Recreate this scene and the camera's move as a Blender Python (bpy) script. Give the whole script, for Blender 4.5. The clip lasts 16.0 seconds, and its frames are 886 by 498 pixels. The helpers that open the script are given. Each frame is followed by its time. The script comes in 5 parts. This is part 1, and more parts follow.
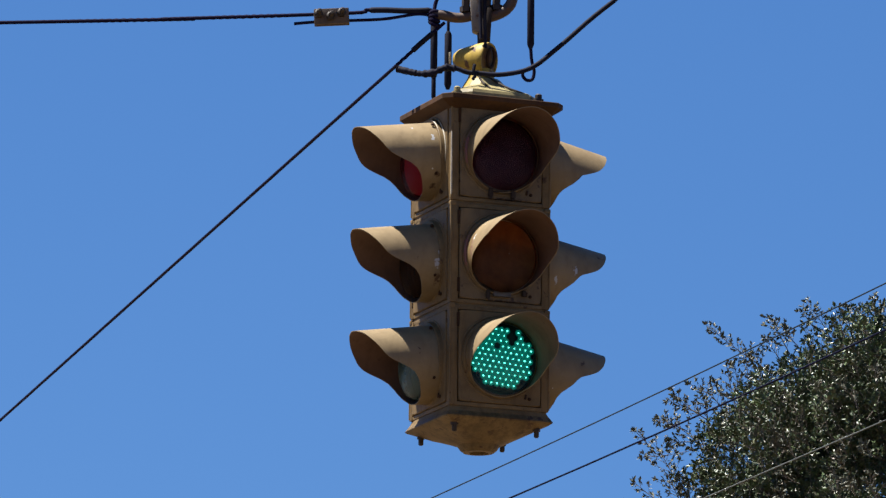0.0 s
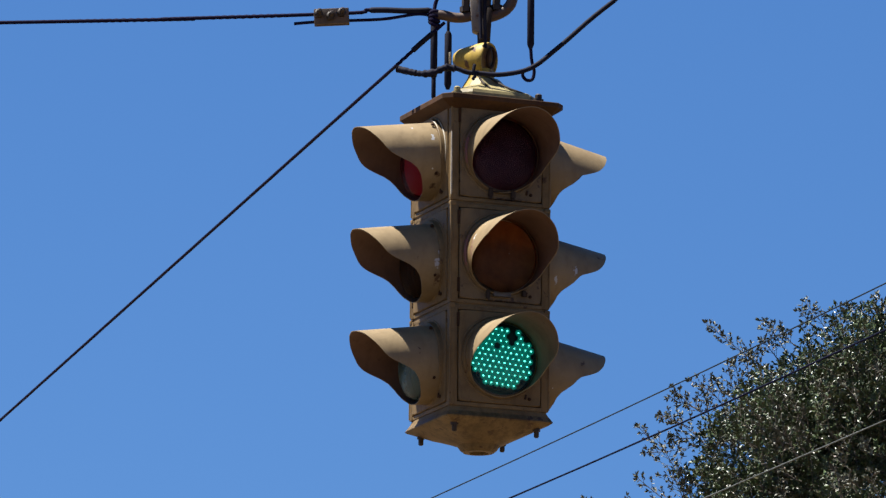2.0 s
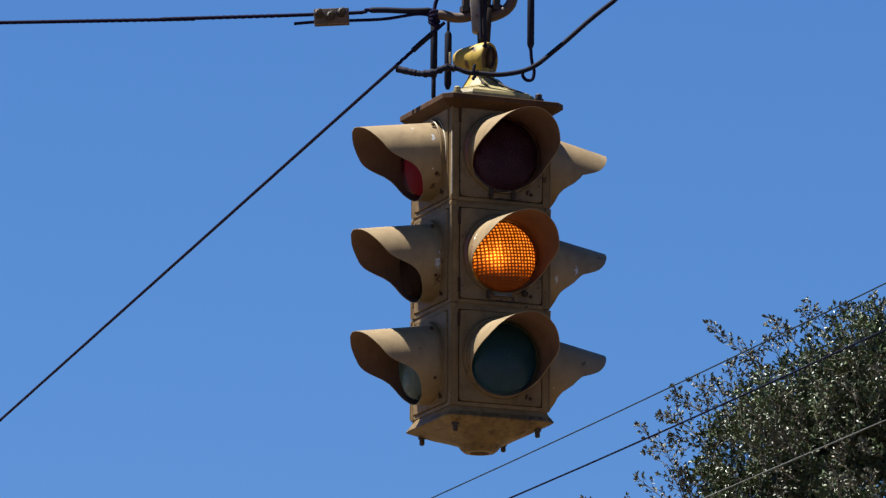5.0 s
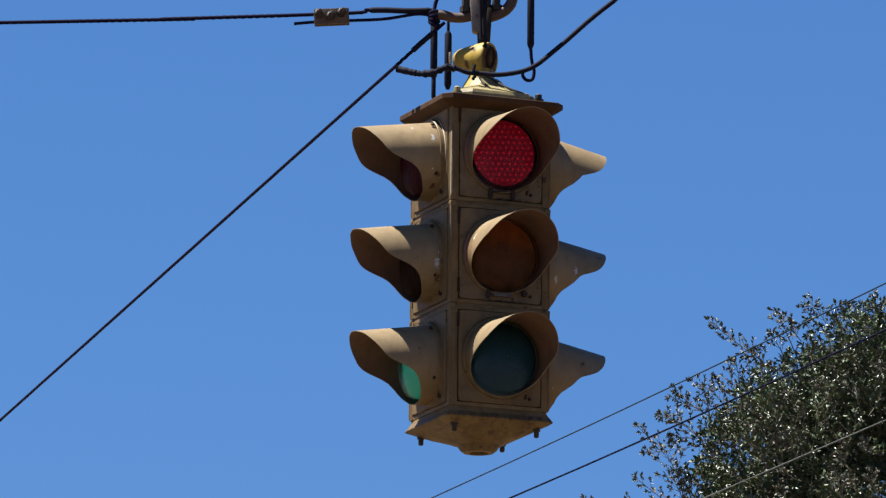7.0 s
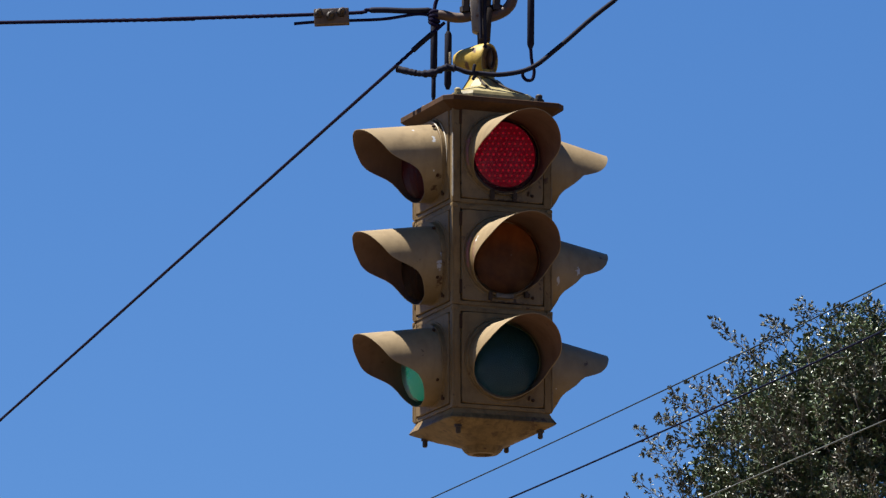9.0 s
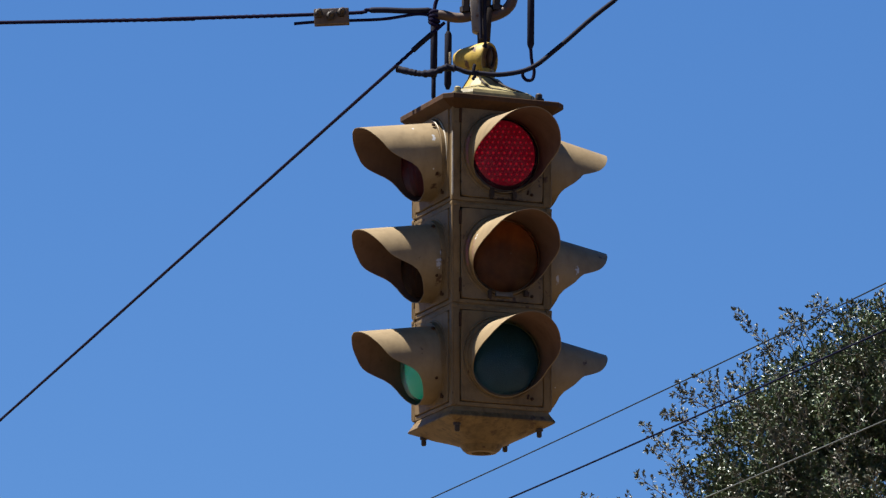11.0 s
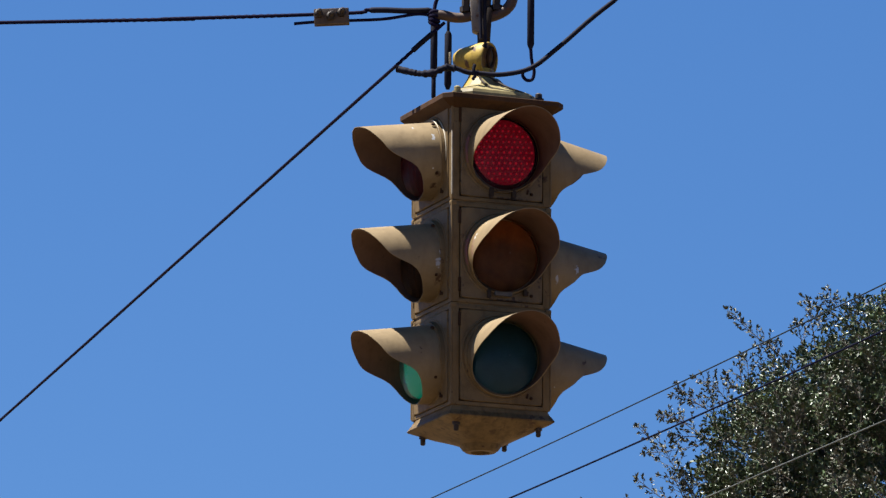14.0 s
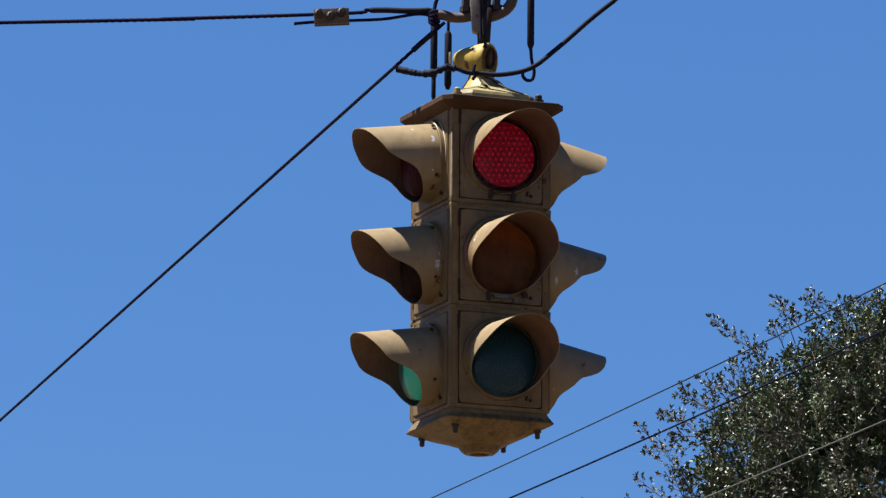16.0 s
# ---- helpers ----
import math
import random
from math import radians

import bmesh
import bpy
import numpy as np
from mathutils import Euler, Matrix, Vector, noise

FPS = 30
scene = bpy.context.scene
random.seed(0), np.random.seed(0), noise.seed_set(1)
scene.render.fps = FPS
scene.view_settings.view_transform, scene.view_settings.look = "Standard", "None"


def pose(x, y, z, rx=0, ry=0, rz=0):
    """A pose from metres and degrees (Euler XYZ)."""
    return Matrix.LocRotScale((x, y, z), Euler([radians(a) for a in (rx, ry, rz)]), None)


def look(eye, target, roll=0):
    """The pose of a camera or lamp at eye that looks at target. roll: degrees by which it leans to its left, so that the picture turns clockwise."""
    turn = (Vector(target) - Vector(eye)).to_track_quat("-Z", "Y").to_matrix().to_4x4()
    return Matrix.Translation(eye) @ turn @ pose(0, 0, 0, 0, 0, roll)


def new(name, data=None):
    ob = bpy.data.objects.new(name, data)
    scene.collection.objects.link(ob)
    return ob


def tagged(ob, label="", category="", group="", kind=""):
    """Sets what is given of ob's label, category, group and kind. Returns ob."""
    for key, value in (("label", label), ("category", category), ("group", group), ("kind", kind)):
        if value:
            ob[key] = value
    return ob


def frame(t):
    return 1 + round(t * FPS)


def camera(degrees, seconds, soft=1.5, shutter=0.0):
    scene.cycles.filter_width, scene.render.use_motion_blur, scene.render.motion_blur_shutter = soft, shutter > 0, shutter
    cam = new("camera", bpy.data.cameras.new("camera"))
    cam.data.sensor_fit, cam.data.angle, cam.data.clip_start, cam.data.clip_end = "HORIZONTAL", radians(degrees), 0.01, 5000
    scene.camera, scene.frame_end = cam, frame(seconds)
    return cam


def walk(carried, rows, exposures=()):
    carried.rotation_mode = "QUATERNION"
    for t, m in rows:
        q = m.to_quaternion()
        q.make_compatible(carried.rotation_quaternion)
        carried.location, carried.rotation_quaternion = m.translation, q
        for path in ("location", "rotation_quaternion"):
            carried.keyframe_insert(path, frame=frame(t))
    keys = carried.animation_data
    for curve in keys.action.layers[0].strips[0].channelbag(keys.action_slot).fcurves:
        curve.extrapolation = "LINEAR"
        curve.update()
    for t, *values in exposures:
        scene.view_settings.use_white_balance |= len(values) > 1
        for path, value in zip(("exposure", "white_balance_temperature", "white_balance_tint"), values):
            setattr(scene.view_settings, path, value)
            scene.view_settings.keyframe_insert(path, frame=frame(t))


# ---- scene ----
# The camera stands on the pavement and looks up at the signal with a long lens; it is knocked once.
EYE = (0.0, 0.0, 1.6)


def aim(pan, pitch, roll=0.520):
    """The camera's pose from degrees of pan to the left, of pitch and of roll."""
    a, b = radians(pan), radians(pitch)
    way = Vector((-math.sin(a) * math.cos(b), math.cos(a) * math.cos(b), math.sin(b)))
    return look(EYE, Vector(EYE) + 10 * way, roll)


cam = camera(7.6215, 16.0, soft=1.35)
STILL = aim(0.3253, 11.8936)
walk(cam, [(0.0, STILL), (11.35, STILL), (11.4, aim(0.3258, 11.8960)), (11.5, aim(0.3399, 11.9131)), (11.6, aim(0.3302, 11.9100)),
           (11.7, aim(0.3228, 11.8866)), (11.8, STILL), (16.0, STILL)], exposures=[(0.0, 1.6), (16.0, 1.6)])

# ---- light ----
SUN_UP, SUN_SIDE = 67.5, 6.0     # height of the sun; degrees behind the crossing, on the left
sun_way = Vector((-math.cos(radians(SUN_SIDE)) * math.cos(radians(SUN_UP)), math.sin(radians(SUN_SIDE)) * math.cos(radians(SUN_UP)), math.sin(radians(SUN_UP))))
world = bpy.data.worlds.new("world")
scene.world = world
world.use_nodes = True
wn = world.node_tree.nodes
sky = wn.new("ShaderNodeTexSky")
sky.sky_type, sky.sun_disc = "NISHITA", False
sky.sun_elevation, sky.sun_rotation = radians(SUN_UP), math.atan2(sun_way.x, sun_way.y)
sky.altitude, sky.air_density, sky.dust_density, sky.ozone_density = 1200.0, 1.0, 0.0, 7.0
even = wn.new("ShaderNodeMapping")           # thin high haze evens the sky out from the horizon upwards
even.inputs["Location"].default_value, even.inputs["Scale"].default_value = (0, 0, 0.082), (1, 1, 0.6)
world.node_tree.links.new(wn.new("ShaderNodeTexCoord").outputs["Generated"], even.inputs["Vector"])
world.node_tree.links.new(even.outputs["Vector"], sky.inputs["Vector"])
wn["Background"].inputs["Strength"].default_value = 0.05
deep = wn.new("ShaderNodeHueSaturation")     # a dry, very clear sky
deep.inputs["Saturation"].default_value, deep.inputs["Hue"].default_value = 1.19, 0.508
deep.inputs["Value"].default_value = 0.773
world.node_tree.links.new(sky.outputs["Color"], deep.inputs["Color"])
world.node_tree.links.new(deep.outputs["Color"], wn["Background"].inputs["Color"])
sun = new("sun", bpy.data.lights.new("sun", "SUN"))
sun.data.energy, sun.data.angle, sun.data.color = 5.0, radians(0.53), (1.0, 0.965, 0.91)
sun.matrix_world = look(30 * sun_way, (0, 0, 0))


# ---- materials ----
def material(name, base, rough=0.6, metal=0.0, spec=0.5):
    m = bpy.data.materials.new(name)
    m.use_nodes = True
    b = m.node_tree.nodes["Principled BSDF"]
    b.inputs["Base Color"].default_value = (*base, 1)
    b.inputs["Roughness"].default_value, b.inputs["Metallic"].default_value = rough, metal
    b.inputs["Specular IOR Level"].default_value = spec
    return m, m.node_tree, b


def node(tree, kind, **values):
    n = tree.nodes.new("ShaderNode" + kind)
    for k, v in values.items():
        n.inputs[k.replace("_", " ")].default_value = v
    return n


def coords(tree, shift=True):
    """Object coordinates, moved by a random amount from object to object."""
    tc = tree.nodes.new("ShaderNodeTexCoord")
    if not shift:
        return tc.outputs["Object"]
    info = tree.nodes.new("ShaderNodeObjectInfo")
    mul = tree.nodes.new("ShaderNodeMath")
    mul.operation, mul.inputs[1].default_value = "MULTIPLY", 37.0
    add = tree.nodes.new("ShaderNodeVectorMath")
    tree.links.new(info.outputs["Random"], mul.inputs[0])
    tree.links.new(tc.outputs["Object"], add.inputs[0])
    tree.links.new(mul.outputs[0], add.inputs[1])
    return add.outputs["Vector"]


def ramp(tree, fac, stops):
    r = tree.nodes.new("ShaderNodeValToRGB")
    while len(r.color_ramp.elements) < len(stops):
        r.color_ramp.elements.new(0.5)
    for e, (at, c) in zip(r.color_ramp.elements, stops):
        e.position, e.color = at, (*c, 1) if len(c) == 3 else c
    tree.links.new(fac, r.inputs["Fac"])
    return r.outputs["Color"]


def mix(tree, fac, a, b):
    m = tree.nodes.new("ShaderNodeMix")
    m.data_type = "RGBA"
    for sock, v in ((m.inputs[0], fac), (m.inputs[6], a), (m.inputs[7], b)):
        if isinstance(v, (tuple, float)):
            sock.default_value = v if isinstance(v, float) else (*v, 1)
        else:
            tree.links.new(v, sock)
    return m.outputs[2]


def noise_of(tree, vec, scale, detail=4.0, rough=0.55):
    n = node(tree, "TexNoise", Scale=scale, Detail=detail, Roughness=rough)
    tree.links.new(vec, n.inputs["Vector"])
    return n.outputs["Fac"]


def bump(tree, bsdf, height, strength=0.2, distance=0.002):
    b = node(tree, "Bump", Strength=strength, Distance=distance)
    tree.links.new(height, b.inputs["Height"])
    tree.links.new(b.outputs["Normal"], bsdf.inputs["Normal"])


def paint(name, base, dirt, rust, chips, rust_at=0.66, chip_at=0.73, rough=0.55, marks=(), spec=0.22, stain=0.55):
    """Old enamel on cast metal: faded tone, grime in streaks, rust specks and pale chips."""
    m, t, b = material(name, base, rough, 0, spec)
    v = coords(t)
    map_ = node(t, "Mapping", Scale=(1.0, 1.0, 0.22))
    t.links.new(v, map_.inputs["Vector"])
    tone = ramp(t, noise_of(t, v, 9, 5), [(0.3, tuple(c * 0.8 for c in base)), (0.7, tuple(min(1, c * 1.12) for c in base))])
    streak = ramp(t, noise_of(t, map_.outputs["Vector"], 60, 5), [(0.5, (0, 0, 0)), (0.78, (1.27 * stain,) * 3)])
    c = mix(t, streak, tone, dirt)
    spots = ramp(t, noise_of(t, v, 32, 6, 0.65), [(rust_at, (0, 0, 0)), (rust_at + 0.05, (1, 1, 1))])
    c = mix(t, spots, c, rust)
    flecks = ramp(t, noise_of(t, v, 22, 3, 0.5), [(chip_at, (0, 0, 0)), (chip_at + 0.015, (1, 1, 1))])
    c = mix(t, flecks, c, chips)
    blot = ramp(t, noise_of(t, v, 19, 6, 0.7), [(0.46, (0, 0, 0)), (0.66, (stain, stain, stain))])
    c = mix(t, blot, c, dirt)
    # peeled or rusted patches with places of their own: middle, size, colour, and how soft their edge is
    for place, size, colour, *soft in marks:
        own = coords(t, False)
        off = t.nodes.new("ShaderNodeVectorMath")
        off.operation, off.inputs[1].default_value = "SUBTRACT", place
        t.links.new(own, off.inputs[0])
        near = t.nodes.new("ShaderNodeVectorMath")
        near.operation, near.inputs[1].default_value = "DIVIDE", size if isinstance(size, tuple) else (size, size, size)
        t.links.new(off.outputs["Vector"], near.inputs[0])
        dist = t.nodes.new("ShaderNodeVectorMath")
        dist.operation = "LENGTH"
        t.links.new(near.outputs["Vector"], dist.inputs[0])
        part_ = t.nodes.new("ShaderNodeMath")
        part_.operation, part_.inputs[1].default_value = "MULTIPLY", -1.0
        t.links.new(dist.outputs["Value"], part_.inputs[0])
        frayed = t.nodes.new("ShaderNodeMath")
        frayed.operation = "MULTIPLY_ADD"
        frayed.inputs[1].default_value = 2.6
        t.links.new(noise_of(t, own, 130, 4, 0.6), frayed.inputs[0])
        t.links.new(part_.outputs[0], frayed.inputs[2])
        edge = ramp(t, frayed.outputs[0], [(0.48, (0, 0, 0)), (0.48 + (soft[0] if soft else 0.10), (1, 1, 1))])
        c = mix(t, edge, c, colour)
    t.links.new(c, b.inputs["Base Color"])
    bump(t, b, noise_of(t, v, 140, 4), 0.25, 0.001)
    return m


TAN = paint("faded_tan_enamel", (0.205, 0.148, 0.078), (0.080, 0.050, 0.023), (0.06, 0.032, 0.018), (0.50, 0.50, 0.48), stain=0.22)
TAN_TONES = ((0.205, 0.148, 0.078), (0.080, 0.050, 0.023), (0.06, 0.032, 0.018), (0.50, 0.50, 0.48))
PEEL, RUST_MARK = (0.34, 0.345, 0.35), (0.16, 0.075, 0.062)
VISOR_PAINT = {(3, 2): paint("tan_enamel_chipped", *TAN_TONES, stain=0.22, marks=[((0.062, -0.075, 0.066), 0.007, PEEL), ((0.085, -0.030, 0.040), (0.008, 0.006, 0.014), PEEL), ((0.082, -0.018, -0.052), 0.009, (0.06, 0.034, 0.018), 0.6), ((0.060, -0.022, -0.078), 0.012, (0.05, 0.028, 0.015), 0.6)]),
               (3, 1): paint("tan_enamel_peeling", *TAN_TONES, stain=0.22, marks=[((0.090, -0.020, -0.022), (0.014, 0.010, 0.014), PEEL, 0.3), ((0.092, -0.014, 0.004), 0.008, PEEL), ((0.078, -0.014, -0.060), (0.014, 0.010, 0.030), (0.075, 0.042, 0.022), 0.8)]),
               (1, 1): paint("tan_enamel_flecked", *TAN_TONES, stain=0.22, marks=[((-0.090, -0.085, -0.012), (0.006, 0.007, 0.013), PEEL), ((-0.088, -0.034, -0.036), (0.006, 0.006, 0.014), PEEL)]),
               (0, 1): paint("tan_enamel_rusting", *TAN_TONES, stain=0.22, marks=[((-0.094, -0.014, 0.0), 0.050, RUST_MARK, 0.5)]),
               (0, 2): paint("tan_enamel_rust_edged", *TAN_TONES, stain=0.22, marks=[((-0.094, -0.010, 0.01), 0.036, RUST_MARK, 0.5)])}
# Also stands in for shade on visor roots and the bottom cap's rim.
TAN_DARK = paint("grimy_tan_enamel", (0.152, 0.101, 0.046), (0.060, 0.038, 0.017), (0.045, 0.025, 0.015), (0.32, 0.29, 0.24), 0.62, 0.8, spec=0.12, stain=0.5)
YELLOW = paint("yellow_enamel", (0.33, 0.225, 0.033), (0.18, 0.115, 0.024), (0.085, 0.040, 0.020), (0.5, 0.46, 0.33), 0.57, marks=[((-0.040, 0.066, -0.027), 0.020, (0.13, 0.05, 0.02)), ((0.0, -0.035, -0.010), 0.008, (0.08, 0.04, 0.02))])
TAN_STAINED = paint("stained_tan_enamel", (0.128, 0.084, 0.034), (0.052, 0.032, 0.012), (0.05, 0.026, 0.014), (0.36, 0.30, 0.2), 0.58, 0.78, stain=0.9)
HOOD = paint("rusty_orange_brown_enamel", (0.056, 0.025, 0.008), (0.024, 0.012, 0.005), (0.048, 0.020, 0.008), (0.22, 0.14, 0.07), 0.58, 0.8, 0.8)
DOOR_RUST = paint("grimy_tan_enamel_with_rust_on_the_collar", (0.152, 0.101, 0.046), (0.060, 0.038, 0.017), (0.045, 0.025, 0.015), (0.32, 0.29, 0.24), 0.62, 0.8,
                  marks=[((-0.094, -0.014, 0.0), (0.030, 0.012, 0.070), (0.17, 0.072, 0.062), 0.4), ((-0.040, -0.014, -0.09), (0.05, 0.012, 0.02), (0.06, 0.03, 0.02), 0.4),
                         ((-0.033, -0.003, -0.106), (0.006, 0.02, 0.016), (0.030, 0.017, 0.010), 0.5), ((0.032, -0.003, -0.106), (0.006, 0.02, 0.016), (0.030, 0.017, 0.010), 0.5),
                         ((0.015, -0.002, -0.113), (0.085, 0.012, 0.007), (0.035, 0.020, 0.012), 0.7), ((0.098, -0.002, -0.02), (0.008, 0.012, 0.07), (0.04, 0.024, 0.014), 0.7)])
# Pale enamel for worn edges, lightened further to stand in for sunlight.
PALE_LINE = paint("pale_line_paint", (0.56, 0.50, 0.38), (0.16, 0.12, 0.07), (0.10, 0.06, 0.03), (0.6, 0.57, 0.5))
PLATE = paint("rust_stained_yellow_enamel", (0.17, 0.095, 0.025), (0.07, 0.035, 0.014), (0.09, 0.04, 0.02), (0.3, 0.22, 0.1), 0.5)
CREAM = paint("sun_bleached_yellow_enamel", (0.262, 0.216, 0.094), (0.115, 0.090, 0.044), (0.12, 0.066, 0.03), (0.7, 0.68, 0.55), 0.62, stain=0.8)
RUSTY = paint("rusty_brown_enamel", (0.036, 0.015, 0.005), (0.017, 0.008, 0.003), (0.05, 0.022, 0.012), (0.18, 0.10, 0.05), 0.6, 0.8, 0.85)
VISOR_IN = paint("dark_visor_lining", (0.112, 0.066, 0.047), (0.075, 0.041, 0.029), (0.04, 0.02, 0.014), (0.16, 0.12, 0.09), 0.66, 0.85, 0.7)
CAST = paint("weathered_cast_iron", (0.070, 0.045, 0.032), (0.034, 0.022, 0.016), (0.10, 0.045, 0.022), (0.22, 0.18, 0.15), 0.55)

GREY_CAST = paint("weathered_grey_casting", (0.185, 0.153, 0.122), (0.072, 0.055, 0.044), (0.09, 0.045, 0.025), (0.3, 0.28, 0.25), 0.6)


def plain(name, base, rough=0.6, metal=0.0, scale=60, depth=0.3, spec=0.25):
    m, t, b = material(name, base, rough, metal, spec)
    v = coords(t)
    c = ramp(t, noise_of(t, v, scale, 5), [(0.3, tuple(c * (1 - depth) for c in base)), (0.72, tuple(c * (1 + depth) for c in base))])
    t.links.new(c, b.inputs["Base Color"])
    bump(t, b, noise_of(t, v, scale * 4, 3), 0.3, 0.001)
    return m


CABLE = plain("black_rubber_cable", (0.011, 0.011, 0.019), 0.7, spec=0.06)
STRAND = plain("dark_steel_strand", (0.008, 0.006, 0.022), 0.8, 0.0, 200, spec=0.06)
ALLOY = plain("grey_brown_clamp_metal", (0.095, 0.066, 0.047), 0.7, 0.0, 40)
ALLOY_DARK = plain("dark_rusted_latch", (0.030, 0.020, 0.014), 0.8, 0.0, 80)
ZINC = plain("dull_grey_zinc", (0.095, 0.086, 0.076), 0.6, 0.2, 50)
BOLT = plain("dark_bolt_metal", (0.032, 0.023, 0.017), 0.6)
THIN = plain("grey_line_wire", (0.012, 0.021, 0.028), 0.6, 0.0, spec=0.12)
THIN_PALE = plain("pale_line_wire", (0.075, 0.083, 0.076), 0.6)
THIN_DARK = plain("dark_line_wire", (0.006, 0.007, 0.020), 0.8, 0.0, spec=0.03)
BARK = plain("oak_bark", (0.085, 0.068, 0.052), 0.9, 0.0, 12, 0.45)
TWIG = plain("grey_twig_bark", (0.10, 0.085, 0.07), 0.9, 0.0, 30, 0.3)
LED_BOARD = plain("dark_lamp_board", (0.008, 0.012, 0.012), 0.6)
REFLECTOR = plain("dull_reflector", (0.05, 0.05, 0.05), 0.5, 0.0, 30, 0.3)
BOWL = plain("tarnished_bright_bowl", (0.27, 0.245, 0.21), 0.34, 1.0, 25, 0.5)


def glass(name, base, tint, clear, gloss, spec=0.3):
    """Moulded signal lens: coloured glass with a fine prism grid, partly clear."""
    m, t, b = material(name, base, gloss, 0, spec)
    v = coords(t, False)
    sep = t.nodes.new("ShaderNodeSeparateXYZ")
    t.links.new(v, sep.inputs[0])
    waves = []
    for axis in (0, 2):
        s = t.nodes.new("ShaderNodeMath")
        s.operation, s.inputs[1].default_value = "MULTIPLY", 2 * math.pi / 0.0068
        w = t.nodes.new("ShaderNodeMath")
        w.operation = "SINE"
        t.links.new(sep.outputs[axis], s.inputs[0])
        t.links.new(s.outputs[0], w.inputs[0])
        waves.append(w.outputs[0])
    both = t.nodes.new("ShaderNodeMath")
    both.operation = "ADD"
    t.links.new(waves[0], both.inputs[0])
    t.links.new(waves[1], both.inputs[1])
    bump(t, b, both.outputs[0], 0.06, 0.001)
    # Streaks in the base colour stand in for reflections on the unlit glass.
    sheen_bands = node(t, "Mapping", Scale=(0.55, 1.0, 1.8))
    t.links.new(v, sheen_bands.inputs["Vector"])
    c = ramp(t, noise_of(t, sheen_bands.outputs["Vector"], 22, 5), [(0.32, tuple(x * 0.45 for x in base)), (0.72, tuple(x * 1.45 for x in base))])
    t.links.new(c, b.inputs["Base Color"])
    see = node(t, "BsdfTransparent", Color=(*tint, 1))
    mx = node(t, "MixShader", Fac=clear)
    t.links.new(b.outputs[0], mx.inputs[1])
    t.links.new(see.outputs[0], mx.inputs[2])
    t.links.new(mx.outputs[0], t.nodes["Material Output"].inputs["Surface"])
    return m


LENS = {"red": glass("red_lens", (0.044, 0.026, 0.040), (0.70, 0.18, 0.26), 0.55, 0.5, 0.1),
        "amber": glass("amber_lens", (0.076, 0.033, 0.019), (0.95, 0.50, 0.24), 0.55, 0.5, 0.1),
        "green": glass("green_lens", (0.022, 0.056, 0.082), (0.34, 0.78, 0.82), 0.55, 0.30)}
RUBY_LENS = glass("ruby_lens", (0.055, 0.011, 0.017), (0.75, 0.16, 0.2), 0.55, 0.5, 0.1)
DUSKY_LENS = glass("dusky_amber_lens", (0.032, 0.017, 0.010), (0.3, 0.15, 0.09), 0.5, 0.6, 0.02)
# Base colour is lightened to stand in for light caught by this lens.
PALED_LENS = glass("pale_green_lens", (0.10, 0.155, 0.150), (0.45, 0.8, 0.75), 0.5, 0.3)


def glow(name, colour, strength):
    m = bpy.data.materials.new(name)
    m.use_nodes = True
    t = m.node_tree
    t.nodes.remove(t.nodes["Principled BSDF"])
    e = node(t, "Emission", Color=(*colour, 1), Strength=0.76 * strength)
    t.links.new(e.outputs[0], t.nodes["Material Output"].inputs["Surface"])
    return m, t, e


